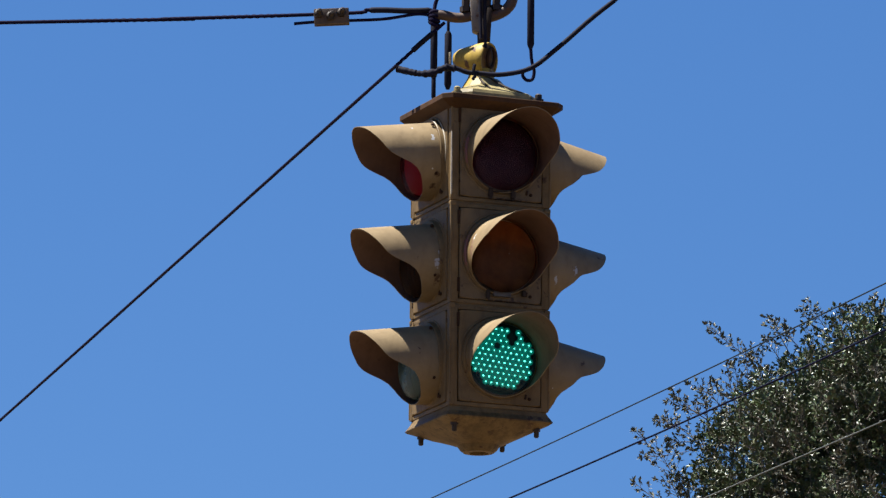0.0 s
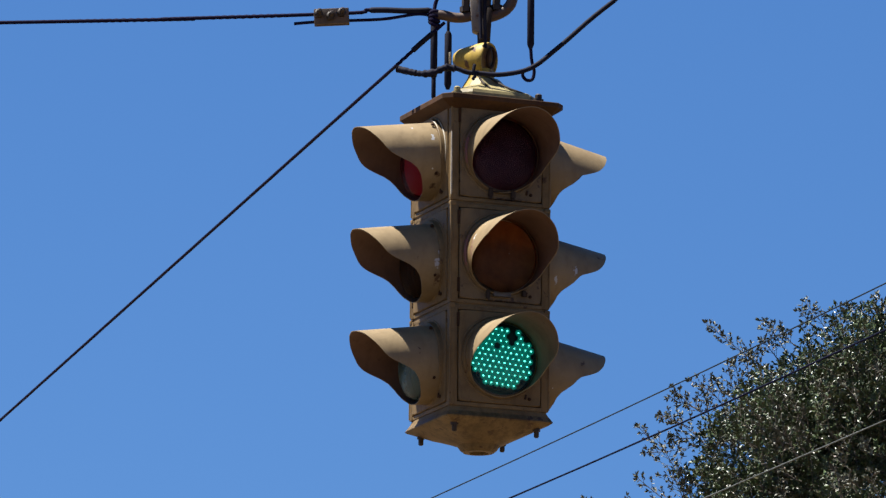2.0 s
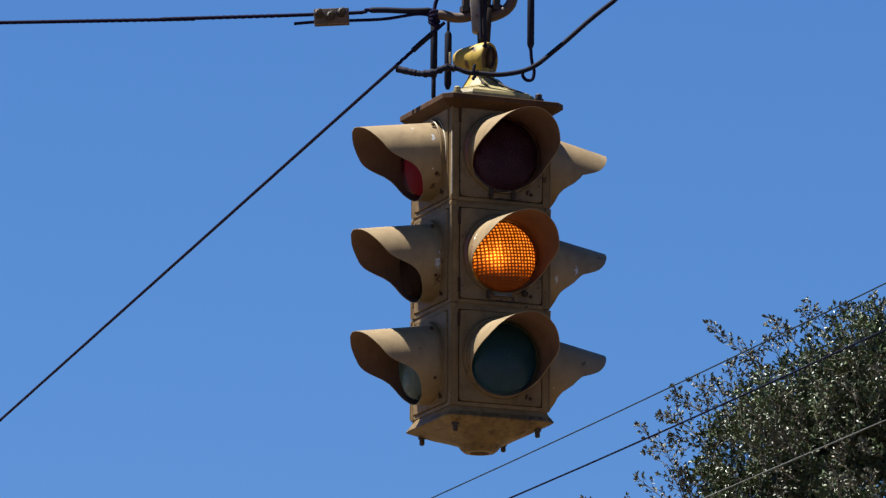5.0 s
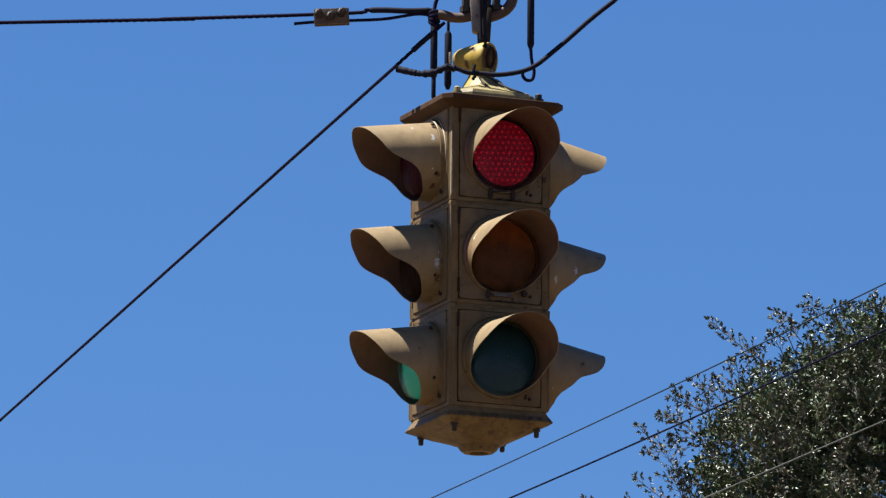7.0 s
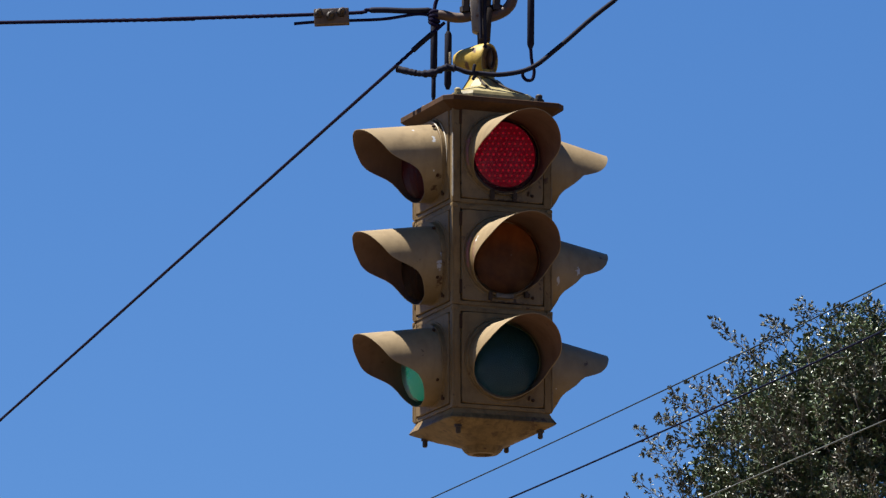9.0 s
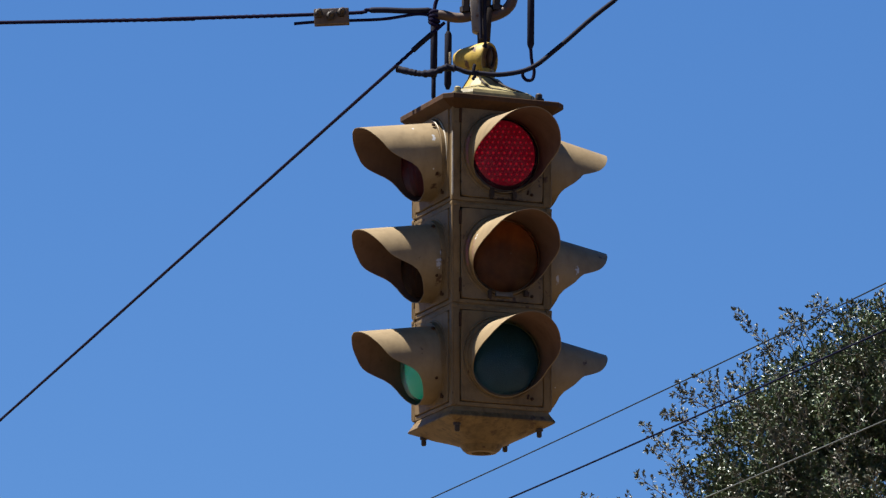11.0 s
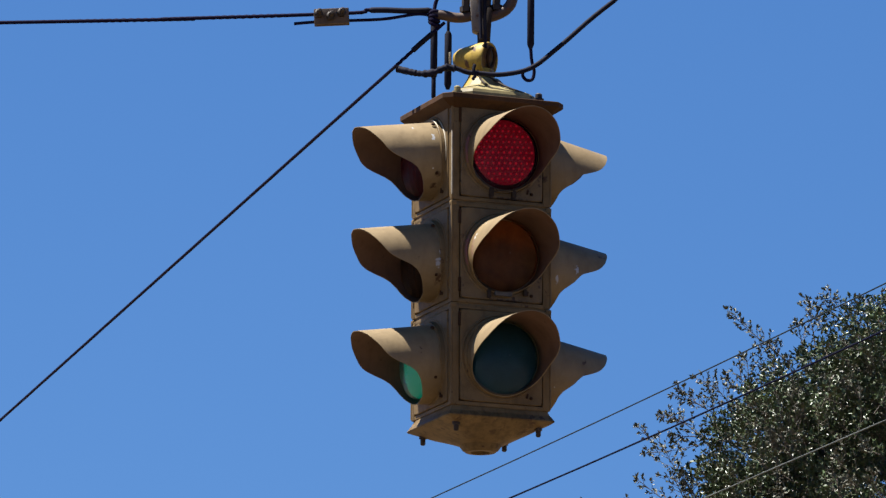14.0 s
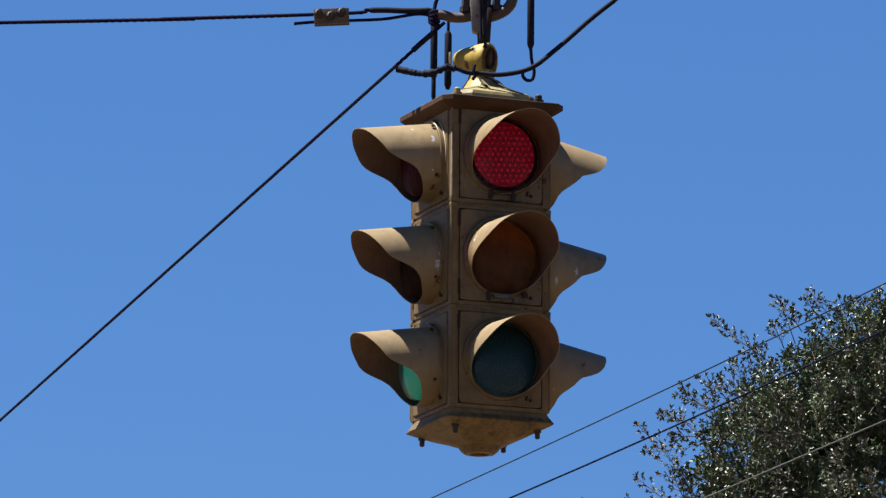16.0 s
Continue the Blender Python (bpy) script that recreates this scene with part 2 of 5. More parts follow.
def glow_amber():
    """The amber bulb's reflector: bright cells in a grid, hottest round the filament."""
    m, t, e = glow("lit_amber_reflector", (1, 0.34, 0.018), 1.0)
    v = coords(t, False)
    sep = t.nodes.new("ShaderNodeSeparateXYZ")
    t.links.new(v, sep.inputs[0])

    def maths(op, a, b=None):
        n = t.nodes.new("ShaderNodeMath")
        n.operation = op
        for sock, x in zip(n.inputs, (a, b)):
            if isinstance(x, (int, float)):
                sock.default_value = x
            elif x is not None:
                t.links.new(x, sock)
        return n.outputs[0]

    x, z = sep.outputs[0], sep.outputs[2]
    step, step_up = 2 * math.pi / 0.0092, 2 * math.pi / 0.0082
    def bars(v, width):
        """Bright bars with thin dark joints."""
        wave = maths("MULTIPLY_ADD", maths("SINE", maths("MULTIPLY", v, width)), 0.5)
        wave.node.inputs[2].default_value = 0.5
        return maths("SUBTRACT", 1.0, maths("POWER", maths("SUBTRACT", 1.0, wave), 2.2))

    wobble = maths("MULTIPLY", maths("SUBTRACT", noise_of(t, v, 55, 2), 0.5), 0.004)
    cell = maths("MULTIPLY", bars(maths("ADD", maths("ADD", x, maths("MULTIPLY", z, 0.12)), wobble), step), bars(maths("ADD", maths("SUBTRACT", z, maths("MULTIPLY", x, 0.10)), wobble), step_up))
    cell = maths("POWER", cell, 2.8)
    uneven = maths("MULTIPLY_ADD", noise_of(t, v, 70, 4, 0.7), 2.2)
    uneven.node.inputs[2].default_value = -0.30
    dx, dz = maths("SUBTRACT", x, -0.030), maths("SUBTRACT", z, -0.010)
    d = maths("SQRT", maths("ADD", maths("MULTIPLY", dx, dx), maths("MULTIPLY", dz, dz)))
    hot = maths("POWER", maths("MAXIMUM", maths("SUBTRACT", 1.0, maths("DIVIDE", d, 0.050)), 0.0), 1.7)
    # the foot of the bowl lies below the beam
    rise = maths("MINIMUM", maths("MAXIMUM", maths("DIVIDE", maths("ADD", z, 0.060), 0.045), 0.0), 1.0)
    ribs = maths("MULTIPLY_ADD", bars(z, step_up), 0.020)
    ribs.node.inputs[2].default_value = 0.030
    foot = maths("MULTIPLY", ribs, maths("ADD", maths("MULTIPLY", rise, 1.4), 0.9))
    body = maths("ADD", maths("MULTIPLY", rise, maths("MULTIPLY", cell, maths("MULTIPLY", uneven, 2.0))), foot)
    e_in = maths("ADD", body, maths("MULTIPLY", maths("MULTIPLY", hot, uneven), maths("ADD", maths("MULTIPLY", cell, 5.0), 0.8)))
    pale = maths("MINIMUM", maths("MULTIPLY", maths("MULTIPLY", cell, uneven), maths("ADD", rise, hot)), 1.0)
    t.links.new(mix(t, pale, (1.0, 0.30, 0.012), (1.0, 0.50, 0.10)), e.inputs["Color"])
    t.links.new(maths("MULTIPLY", e_in, 0.68), e.inputs["Strength"])
    return m


AMBER_GLOW = glow_amber()
LED_RED, LED_GREEN = glow("lit_red_led", (1.0, 0.07, 0.13), 0.22)[0], glow("lit_green_led", (0.34, 1.0, 0.74), 4.0)[0]
BOARD_RED, BOARD_GREEN = glow("lit_red_board", (1.0, 0.05, 0.13), 0.062)[0], glow("lit_green_board", (0.0, 0.40, 0.27), 0.30)[0]
GREEN_GLOW = glow("lit_green_reflector", (0.01, 0.62, 0.38), 0.17)[0]
RED_GLOW = glow("lit_red_reflector", (1.0, 0.05, 0.13), 0.033)[0]


def leaves_material(name, dark, light, dry, rough=0.33):
    m, t, b = material(name, dark, rough, 0, 0.42)
    geo = t.nodes.new("ShaderNodeNewGeometry")
    c = ramp(t, geo.outputs["Random Per Island"], [(0.0, dark), (0.6, light), (0.86, light), (0.9, dry), (1.0, dry)])
    v = coords(t, False)
    patch = ramp(t, noise_of(t, v, 1.6, 3), [(0.35, (0.75, 0.72, 0.62)), (0.7, (1.2, 1.2, 1.1))])
    mul = t.nodes.new("ShaderNodeMix")
    mul.data_type, mul.blend_type = "RGBA", "MULTIPLY"
    mul.inputs[0].default_value = 1.0
    t.links.new(c, mul.inputs[6])
    t.links.new(patch, mul.inputs[7])
    t.links.new(mul.outputs[2], b.inputs["Base Color"])
    return m


LEAF = leaves_material("oak_leaves", (0.022, 0.038, 0.015), (0.060, 0.089, 0.035), (0.092, 0.088, 0.050), 0.40)
# Young shoot leaves; haze before the sky is put into their grey.
LEAF_GREY = leaves_material("hazed_young_oak_leaves", (0.049, 0.055, 0.040), (0.112, 0.120, 0.088), (0.150, 0.122, 0.095), 0.58)
DRY_LEAF = plain("dry_leaf", (0.022, 0.026, 0.040), 0.8, 0.0, 300, 0.4, spec=0.08)


def ground_material():
    m, t, b = material("worn_asphalt", (0.06, 0.06, 0.06), 0.9)
    v = coords(t, False)
    far = ramp(t, noise_of(t, v, 0.06, 4), [(0.40, (0.062, 0.046, 0.028)), (0.55, (0.118, 0.074, 0.031))])
    fine = ramp(t, noise_of(t, v, 30, 4), [(0.3, (0.75, 0.75, 0.75)), (0.7, (1.15, 1.15, 1.15))])
    mul = t.nodes.new("ShaderNodeMix")
    mul.data_type, mul.blend_type = "RGBA", "MULTIPLY"
    mul.inputs[0].default_value = 1.0
    t.links.new(far, mul.inputs[6])
    t.links.new(fine, mul.inputs[7])
    t.links.new(mul.outputs[2], b.inputs["Base Color"])
    return m


# ---- mesh helpers ----
def mesh_of(name, bm, materials, smooth=40):
    """A mesh from a bmesh, shaded smooth but for edges sharper than that many degrees."""
    bmesh.ops.recalc_face_normals(bm, faces=bm.faces)
    limit = radians(smooth)
    for e in bm.edges:
        if len(e.link_faces) == 2 and e.calc_face_angle(0) > limit:
            e.smooth = False
    for f in bm.faces:
        f.smooth = True
    me = bpy.data.meshes.new(name)
    bm.to_mesh(me)
    bm.free()
    for m in materials if isinstance(materials, (list, tuple)) else [materials]:
        me.materials.append(m)
    return me


def part(name, bm, materials, parent, label="", m=None):
    """Links a bmesh, or a mesh that is shared, as one object under a thing or a part."""
    me = bm if isinstance(bm, bpy.types.Mesh) else mesh_of(name, bm, materials)
    ob = new(name, me)
    ob.parent = parent
    if m is not None:
        ob.matrix_basis = m
    if label:
        ob["label"] = label
    return ob


def box(bm, size, at, bevel=0.0, slot=0, m=None):
    made = bmesh.ops.create_cube(bm, size=1, matrix=(m or Matrix()) @ Matrix.LocRotScale(at, None, size))
    faces = {f for v in made["verts"] for f in v.link_faces}
    for f in faces:
        f.material_index = slot
    if bevel:
        bmesh.ops.bevel(bm, geom=list({e for f in faces for e in f.edges}), offset=bevel, segments=2, profile=0.6, affect="EDGES", material=slot)


def lathe(bm, profile, m=None, n=24, slot=0, caps=True):
    """Turns (radius, height) pairs round z, then moves by m."""
    m = m or Matrix()
    rings = []
    for r, z in profile:
        rings.append([bm.verts.new(m @ Vector((r * math.cos(a), r * math.sin(a), z))) for a in (2 * math.pi * i / n for i in range(n))])
    for a, b in zip(rings, rings[1:]):
        for i in range(n):
            bm.faces.new((a[i], a[(i + 1) % n], b[(i + 1) % n], b[i])).material_index = slot
    if caps:
        bm.faces.new(rings[0][::-1]).material_index = slot
        bm.faces.new(rings[-1]).material_index = slot


def spline(points, steps=8):
    """Catmull-Rom through the points."""
    p = [Vector(q) for q in points]
    p = [2 * p[0] - p[1], *p, 2 * p[-1] - p[-2]]
    out = []
    for a, b, c, d in zip(p, p[1:], p[2:], p[3:]):
        for i in range(steps):
            t = i / steps
            out.append(0.5 * (2 * b + (c - a) * t + (2 * a - 5 * b + 4 * c - d) * t * t + (3 * b - a - 3 * c + d) * t ** 3))
    return out + [p[-2]]


def tube(bm, path, radius, n=10, slot=0):
    """A tube along a path; radius is a number or one for each point."""
    pts = [Vector(q) for q in path]
    radii = radius if isinstance(radius, (list, tuple)) else [radius] * len(pts)
    side, rings = None, []
    for i, q in enumerate(pts):
        way = (pts[min(i + 1, len(pts) - 1)] - pts[max(i - 1, 0)]).normalized()
        if side is None:
            side = way.orthogonal().normalized()
        side = (side - way * side.dot(way)).normalized()
        up = way.cross(side)
        rings.append([bm.verts.new(q + radii[i] * (side * math.cos(a) + up * math.sin(a))) for a in (2 * math.pi * k / n for k in range(n))])
    for a, b in zip(rings, rings[1:]):
        for k in range(n):
            bm.faces.new((a[k], a[(k + 1) % n], b[(k + 1) % n], b[k])).material_index = slot
    bm.faces.new(rings[0][::-1]).material_index = slot
    bm.faces.new(rings[-1]).material_index = slot


def tube_mesh(points, radius, n=10, steps=8):
    bm = bmesh.new()
    tube(bm, spline(points, steps) if len(points) > 2 else points, radius, n)
    return bm


def thing(name, at, label, category, group=""):
    ob = new(name)
    ob.location = at
    return tagged(ob, label, category, group)


# ---- ground ----
def build_ground():
    bm = bmesh.new()
    bmesh.ops.create_grid(bm, x_segments=24, y_segments=24, size=2500)
    me = mesh_of("ground", bm, ground_material())
    tagged(new("ground", me), "worn asphalt and dry earth under the signal", "ground", kind="structure")


build_ground()

# ---- the four-way signal ----
WIDE, HIGH = 0.262, 0.254            # width of the housing, height of one section
PIVOT = Vector((0.0, 16.0, 5.487))   # where the signal hangs
BASE = -0.940                        # underside of the lowest section, below the pivot
YAW = 22.39
COLOURS = ("green", "amber", "red")  # from the bottom up


def door_mesh():
    """A square door with a round opening, its raised collar and rolled edge. It looks along -y."""
    bm, n = bmesh.new(), 64
    hx, hz = 0.1080, 0.1130

    def square(a, grow):
        c, s = math.cos(a), math.sin(a)
        k = (abs(c) ** 40 + abs(s) ** 40) ** (-1 / 40)
        return (hx + grow) * k * c, (hz + grow) * k * s

    rings = []
    for r, y in ((0.0932, 0.071), (0.0932, 0.004), (0.0885, 0.003), (0.0885, -0.0130), (0.0900, -0.0150), (0.0975, -0.0150), (0.0987, -0.0135), (0.1000, -0.0030), (0.1012, -0.0018), (0.1025, -0.0036), (0.1050, -0.0036), (0.1064, -0.0020)):
        low = [1.0 if y > -0.005 else 1.0 - 0.62 * min(1.0, max(0.0, -0.1 - 1.6 * math.sin(2 * math.pi * i / n))) for i in range(n)]
        rings.append([bm.verts.new((r * math.cos(2 * math.pi * i / n), y * low[i], r * math.sin(2 * math.pi * i / n))) for i in range(n)])
    for grow, y in ((-0.0015, -0.002), (0.0, 0.0), (0.0, 0.010)):
        rings.append([bm.verts.new((lambda q: (q[0], y, q[1]))(square(2 * math.pi * i / n, grow))) for i in range(n)])
    for a, b in zip(rings, rings[1:]):
        for i in range(n):
            bm.faces.new((a[i], a[(i + 1) % n], b[(i + 1) % n], b[i]))
    return mesh_of("door", bm, [TAN_DARK], 30)


VISOR_LENGTH = ((0, 0.196), (20, 0.190), (35, 0.181), (47, 0.173), (58, 0.163), (68, 0.153), (77, 0.144), (85, 0.131), (91, 0.115), (96, 0.098), (102, 0.078), (109, 0.063), (119, 0.051), (132, 0.042), (150, 0.032), (180, 0.027))


BLUNT_LENGTH = ((0, 0.193), (10, 0.188), (20, 0.181), (30, 0.1766), (40, 0.1728), (50, 0.1664), (60, 0.1588), (70, 0.1468), (75, 0.138), (80, 0.126), (85, 0.111), (90, 0.0945), (95, 0.0853), (105, 0.072), (115, 0.055), (121, 0.045), (130, 0.037), (150, 0.032), (180, 0.027))
# the street-side visors are cut back further on one side
LONG_SIDE = VISOR_LENGTH[:-3] + ((126, 0.042), (142, 0.020), (155, 0.004), (180, 0.0))
SHORT_SIDE = ((0, 0.196), (20, 0.188), (35, 0.176), (47, 0.162), (58, 0.146), (68, 0.124), (77, 0.094), (85, 0.070), (93, 0.048), (102, 0.032), (115, 0.014), (128, 0.004), (152, 0.0), (180, 0.0))


def visor_mesh(seed, enamel, side=0):
    """A cap visor: a thin-walled tube, long above and cut back in a sweep below, a little bent."""
    bm, n, k = bmesh.new(), 96, 12
    rnd = random.Random(seed)
    droop, swing = {0: -0.013, 1: -0.042 if seed > 8 else -0.036}.get(seed % 4, -0.025) + rnd.uniform(-0.002, 0.002), rnd.uniform(-0.002, 0.002) - (0.002 if side else 0.0)
    taper = 0.001 if side else 0.004
    shells = []
    for r0 in (0.0950, 0.0934):
        grid = []
        for i in range(n):
            a = 2 * math.pi * i / n
            deg = abs((math.degrees(a) + 180) % 360 - 180)
            far = float(np.interp(deg, *zip(*(VISOR_LENGTH if not side else SHORT_SIDE if side * math.sin(a) > 0 else LONG_SIDE))))
            if seed % 4 == 1:
                far = float(np.interp(deg, *zip(*BLUNT_LENGTH)))
            row = []
            for j in range(k + 1):
                root = min(far, 0.030)      # the root band, then the sweep
                d = root * j / 4 if j <= 4 else root + (far - root) * (j - 4) / (k - 4)
                r = r0 - taper * (d / 0.197)
                row.append(bm.verts.new((r * math.sin(a) + swing * (d / 0.2) ** 2, -0.009 - d if j else -0.002, r * math.cos(a) + droop * d / 0.2 - 0.003 - (0 if side else 0.004) * max(0.0, -math.cos(a)))))
            grid.append(row)
        shells.append(grid)
    for s, grid in enumerate(shells):
        for i in range(n):
            for j in range(k):
                q = (grid[i][j], grid[(i + 1) % n][j], grid[(i + 1) % n][j + 1], grid[i][j + 1])
                # street-side root takes the darker enamel in place of its shade
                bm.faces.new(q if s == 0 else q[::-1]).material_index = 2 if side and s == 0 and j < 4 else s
    out, inn = shells
    for i in range(n):
        for j in (0, k):
            bm.faces.new((out[i][j], out[(i + 1) % n][j], inn[(i + 1) % n][j], inn[i][j]))
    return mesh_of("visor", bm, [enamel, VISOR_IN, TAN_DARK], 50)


def lens_mesh(mat):
    bm = bmesh.new()
    lathe(bm, [(0.0880, 0.014), (0.0872, 0.022)] + [(0.0872 * math.cos(a), 0.022 + 0.034 * math.sin(a)) for a in (radians(d) for d in (20, 40, 60, 78, 89))],
          pose(0, 0, -0.0045, 90), 48, caps=False)
    return mesh_of("lens", bm, mat, 60)


def backing_mesh():
    bm = bmesh.new()
    lathe(bm, [(0.0935, 0.0), (0.0935, 0.002)], pose(0, 0, 0, 90), 32)
    return mesh_of("reflector", bm, REFLECTOR)


def bowl_mesh():
    """The bulb's own bright bowl behind the lens, with its socket in the middle."""
    bm = bmesh.new()
    lathe(bm, [(0.0935, 0.002), (0.078, -0.003), (0.058, -0.0085), (0.034, -0.012), (0.012, -0.013), (0.002, -0.013)], pose(0, -0.006, 0, 90), 40, caps=False)
    lathe(bm, [(0.012, -0.014), (0.009, -0.0130)], pose(0, -0.006, 0, 90), 16)
    return mesh_of("reflector", bm, BOWL, 60)


def led_mesh(colour, dead, step, lean):
    """A round board of small lamps; the dead ones are left out."""
    bm = bmesh.new()
    halo, lamp = (BOARD_GREEN, LED_GREEN) if colour == "green" else (BOARD_RED, LED_RED)
    lathe(bm, [(0.083, -0.0015), (0.083, 0.0)], pose(0, 0, 0, 90), 40)
    if colour == "red":
        lathe(bm, [(0.0815, 0.0), (0.080, 0.0004)], pose(0, 0, 0, 90), 40, slot=1)
    rnd = random.Random(5)
    c, s = math.cos(radians(lean)), math.sin(radians(lean))
    for i in range(-9, 10):
        for j in range(-9, 10):
            u, w = (i + 0.5 * (j % 2)) * step, j * step * 0.9
            x, z = c * u - s * w, s * u + c * w
            if math.hypot(x, z) > 0.0792 or any(math.hypot(x - dx, z - dz) < dr for dx, dz, dr in dead):
                continue
            r = (0.0020 if colour == "green" else 0.0030) * rnd.uniform(0.75, 1.15)
            wide = 0.0081
            if colour == "green":
                lathe(bm, [(wide, 0.0), (wide * 0.96, 0.0006 + 0.0004 * rnd.random())], pose(x, 0, z, 90), 8, slot=1)
            lathe(bm, [(r, 0.0), (r, 0.0015), (r * 0.6, 0.003)], pose(x, 0, z, 90), 6, slot=2)
    return mesh_of("led_board", bm, [LED_BOARD, halo, lamp], 60)


def glow_mesh(mat):
    bm = bmesh.new()
    lathe(bm, [(0.0845, -0.002), (0.0845, 0.0), (0.080, 0.009), (0.065, 0.018), (0.040, 0.025), (0.012, 0.028)], pose(0, 0, -0.0045, 90), 40)
    return mesh_of("bulb_reflector", bm, mat, 60)


def housing_pieces():
    """The pieces of one section: corner post, rail, floor plate and corner block, each with its poses."""
    h, p = WIDE / 2, 0.021
    corners = [(sx, sy) for sx in (-1, 1) for sy in (-1, 1)]
    post, rail, plate, block = (bmesh.new() for _ in range(4))
    box(post, (p, p, HIGH - 0.006), (0, 0, 0), 0.0035)
    box(rail, (WIDE - 2 * p + 0.006, 0.014, 0.010), (0, 0, 0), 0.002)
    box(plate, (WIDE - 0.010, WIDE - 0.010, 0.008), (0, 0, 0))
    box(block, (0.016, 0.016, 0.012), (0, 0, 0), 0.004)
    bead = bmesh.new()
    lathe(bead, [(0.0029, -HIGH / 2 + 0.008), (0.0029, HIGH / 2 - 0.008)], None, 10)
    return [("bead", mesh_of("bead", bead, TAN_DARK), [Matrix.Translation((sx * (h - 0.0014), sy * (h - 0.0014), HIGH / 2)) for sx, sy in corners]),
            ("post", mesh_of("post", post, TAN_DARK), [Matrix.Translation((sx * (h - p / 2), sy * (h - p / 2), HIGH / 2)) for sx, sy in corners]),
            ("rail", mesh_of("rail", rail, TAN_DARK), [pose(0, 0, 0, 0, 0, 90 * k) @ Matrix.Translation((0, -(h - 0.0085), z)) for k in range(4) for z in (0.008, HIGH - 0.008)]),
            ("floor_plate", mesh_of("floor_plate", plate, TAN_DARK), [Matrix()]),
            ("corner_block", mesh_of("corner_block", block, TAN_DARK), [Matrix.Translation((sx * (h - 0.006), sy * (h - 0.006), HIGH - 0.004)) for sx, sy in corners])]


def lid_meshes():
    """The flared rusty hood over the top section and the bleached cap on it."""
    def square(bm, half, cut, z):
        pts = []
        for sx, sy in ((1, 1), (-1, 1), (-1, -1), (1, -1)):
            a, b = (sx * half, sy * (half - cut), z), (sx * (half - cut), sy * half, z)
            pts += [a, b] if sx * sy > 0 else [b, a]
        return [bm.verts.new(q) for q in pts]

    def stack(rows):
        bm = bmesh.new()
        rings = [square(bm, *r) for r in rows]
        for a, b in zip(rings, rings[1:]):
            for i in range(8):
                bm.faces.new((a[i], a[(i + 1) % 8], b[(i + 1) % 8], b[i]))
        bm.faces.new(rings[0][::-1])
        bm.faces.new(rings[-1])
        return bm

    hood = stack([(0.128, 0.004, 0.738), (0.1325, 0.006, 0.742), (0.156, 0.018, 0.757), (0.160, 0.020, 0.760), (0.160, 0.020, 0.771), (0.159, 0.02, 0.7725), (0.09, 0.02, 0.779)])
    cap = stack([(0.110, 0.034, 0.772), (0.110, 0.034, 0.791), (0.107, 0.034, 0.799), (0.080, 0.030, 0.812), (0.051, 0.020, 0.826), (0.034, 0.014, 0.848)])
    return mesh_of("hood", hood, HOOD, 20), mesh_of("cap", cap, CREAM, 20)


def bottom_mesh():
    bm = bmesh.new()
    rows = ((0.128, 0.002), (0.1330, -0.009), (0.1348, -0.011), (0.1410, -0.0210), (0.1420, -0.0225), (0.140, -0.0255), (0.092, -0.0500), (0.072, -0.0600))
    rings = []
    n = 48
    for i, (half, z) in enumerate(rows):
        power = (30, 30, 30, 30, 30, 30, 9, 3.0)[i]
        rings.append([])
        for k in range(n):
            a = 2 * math.pi * k / n
            c, s = math.cos(a), math.sin(a)
            f = half * (abs(c) ** power + abs(s) ** power) ** (-1 / power)
            rings[-1].append(bm.verts.new((f * c, f * s, z)))
    for r, z in ((0.053, -0.069), (0.045, -0.080), (0.037, -0.086), (0.024, -0.087), (0.022, -0.078)):
        rings.append([bm.verts.new((r * math.cos(2 * math.pi * k / n), r * math.sin(2 * math.pi * k / n), z)) for k in range(n)])
    for a, b in zip(rings, rings[1:]):
        for k in range(n):
            # rim under the housing is darkened by its enamel to show shade
            bm.faces.new((a[k], a[(k + 1) % n], b[(k + 1) % n], b[k])).material_index = 1 if a in rings[:2] else 0
    bm.faces.new(rings[-1])
    return mesh_of("bottom_cap", bm, [TAN_STAINED, TAN_DARK], 14)


def stud_mesh(long, r=0.0065, mat=BOLT):
    bm = bmesh.new()
    lathe(bm, [(r * 1.5, 0.004), (r * 1.5, -0.006), (r, -0.007), (r, -long), (r * 0.6, -long - 0.003)], None, 10)
    return mesh_of("stud", bm, mat)


LAMPS = {}      # lamp inserts that move, by face and colour


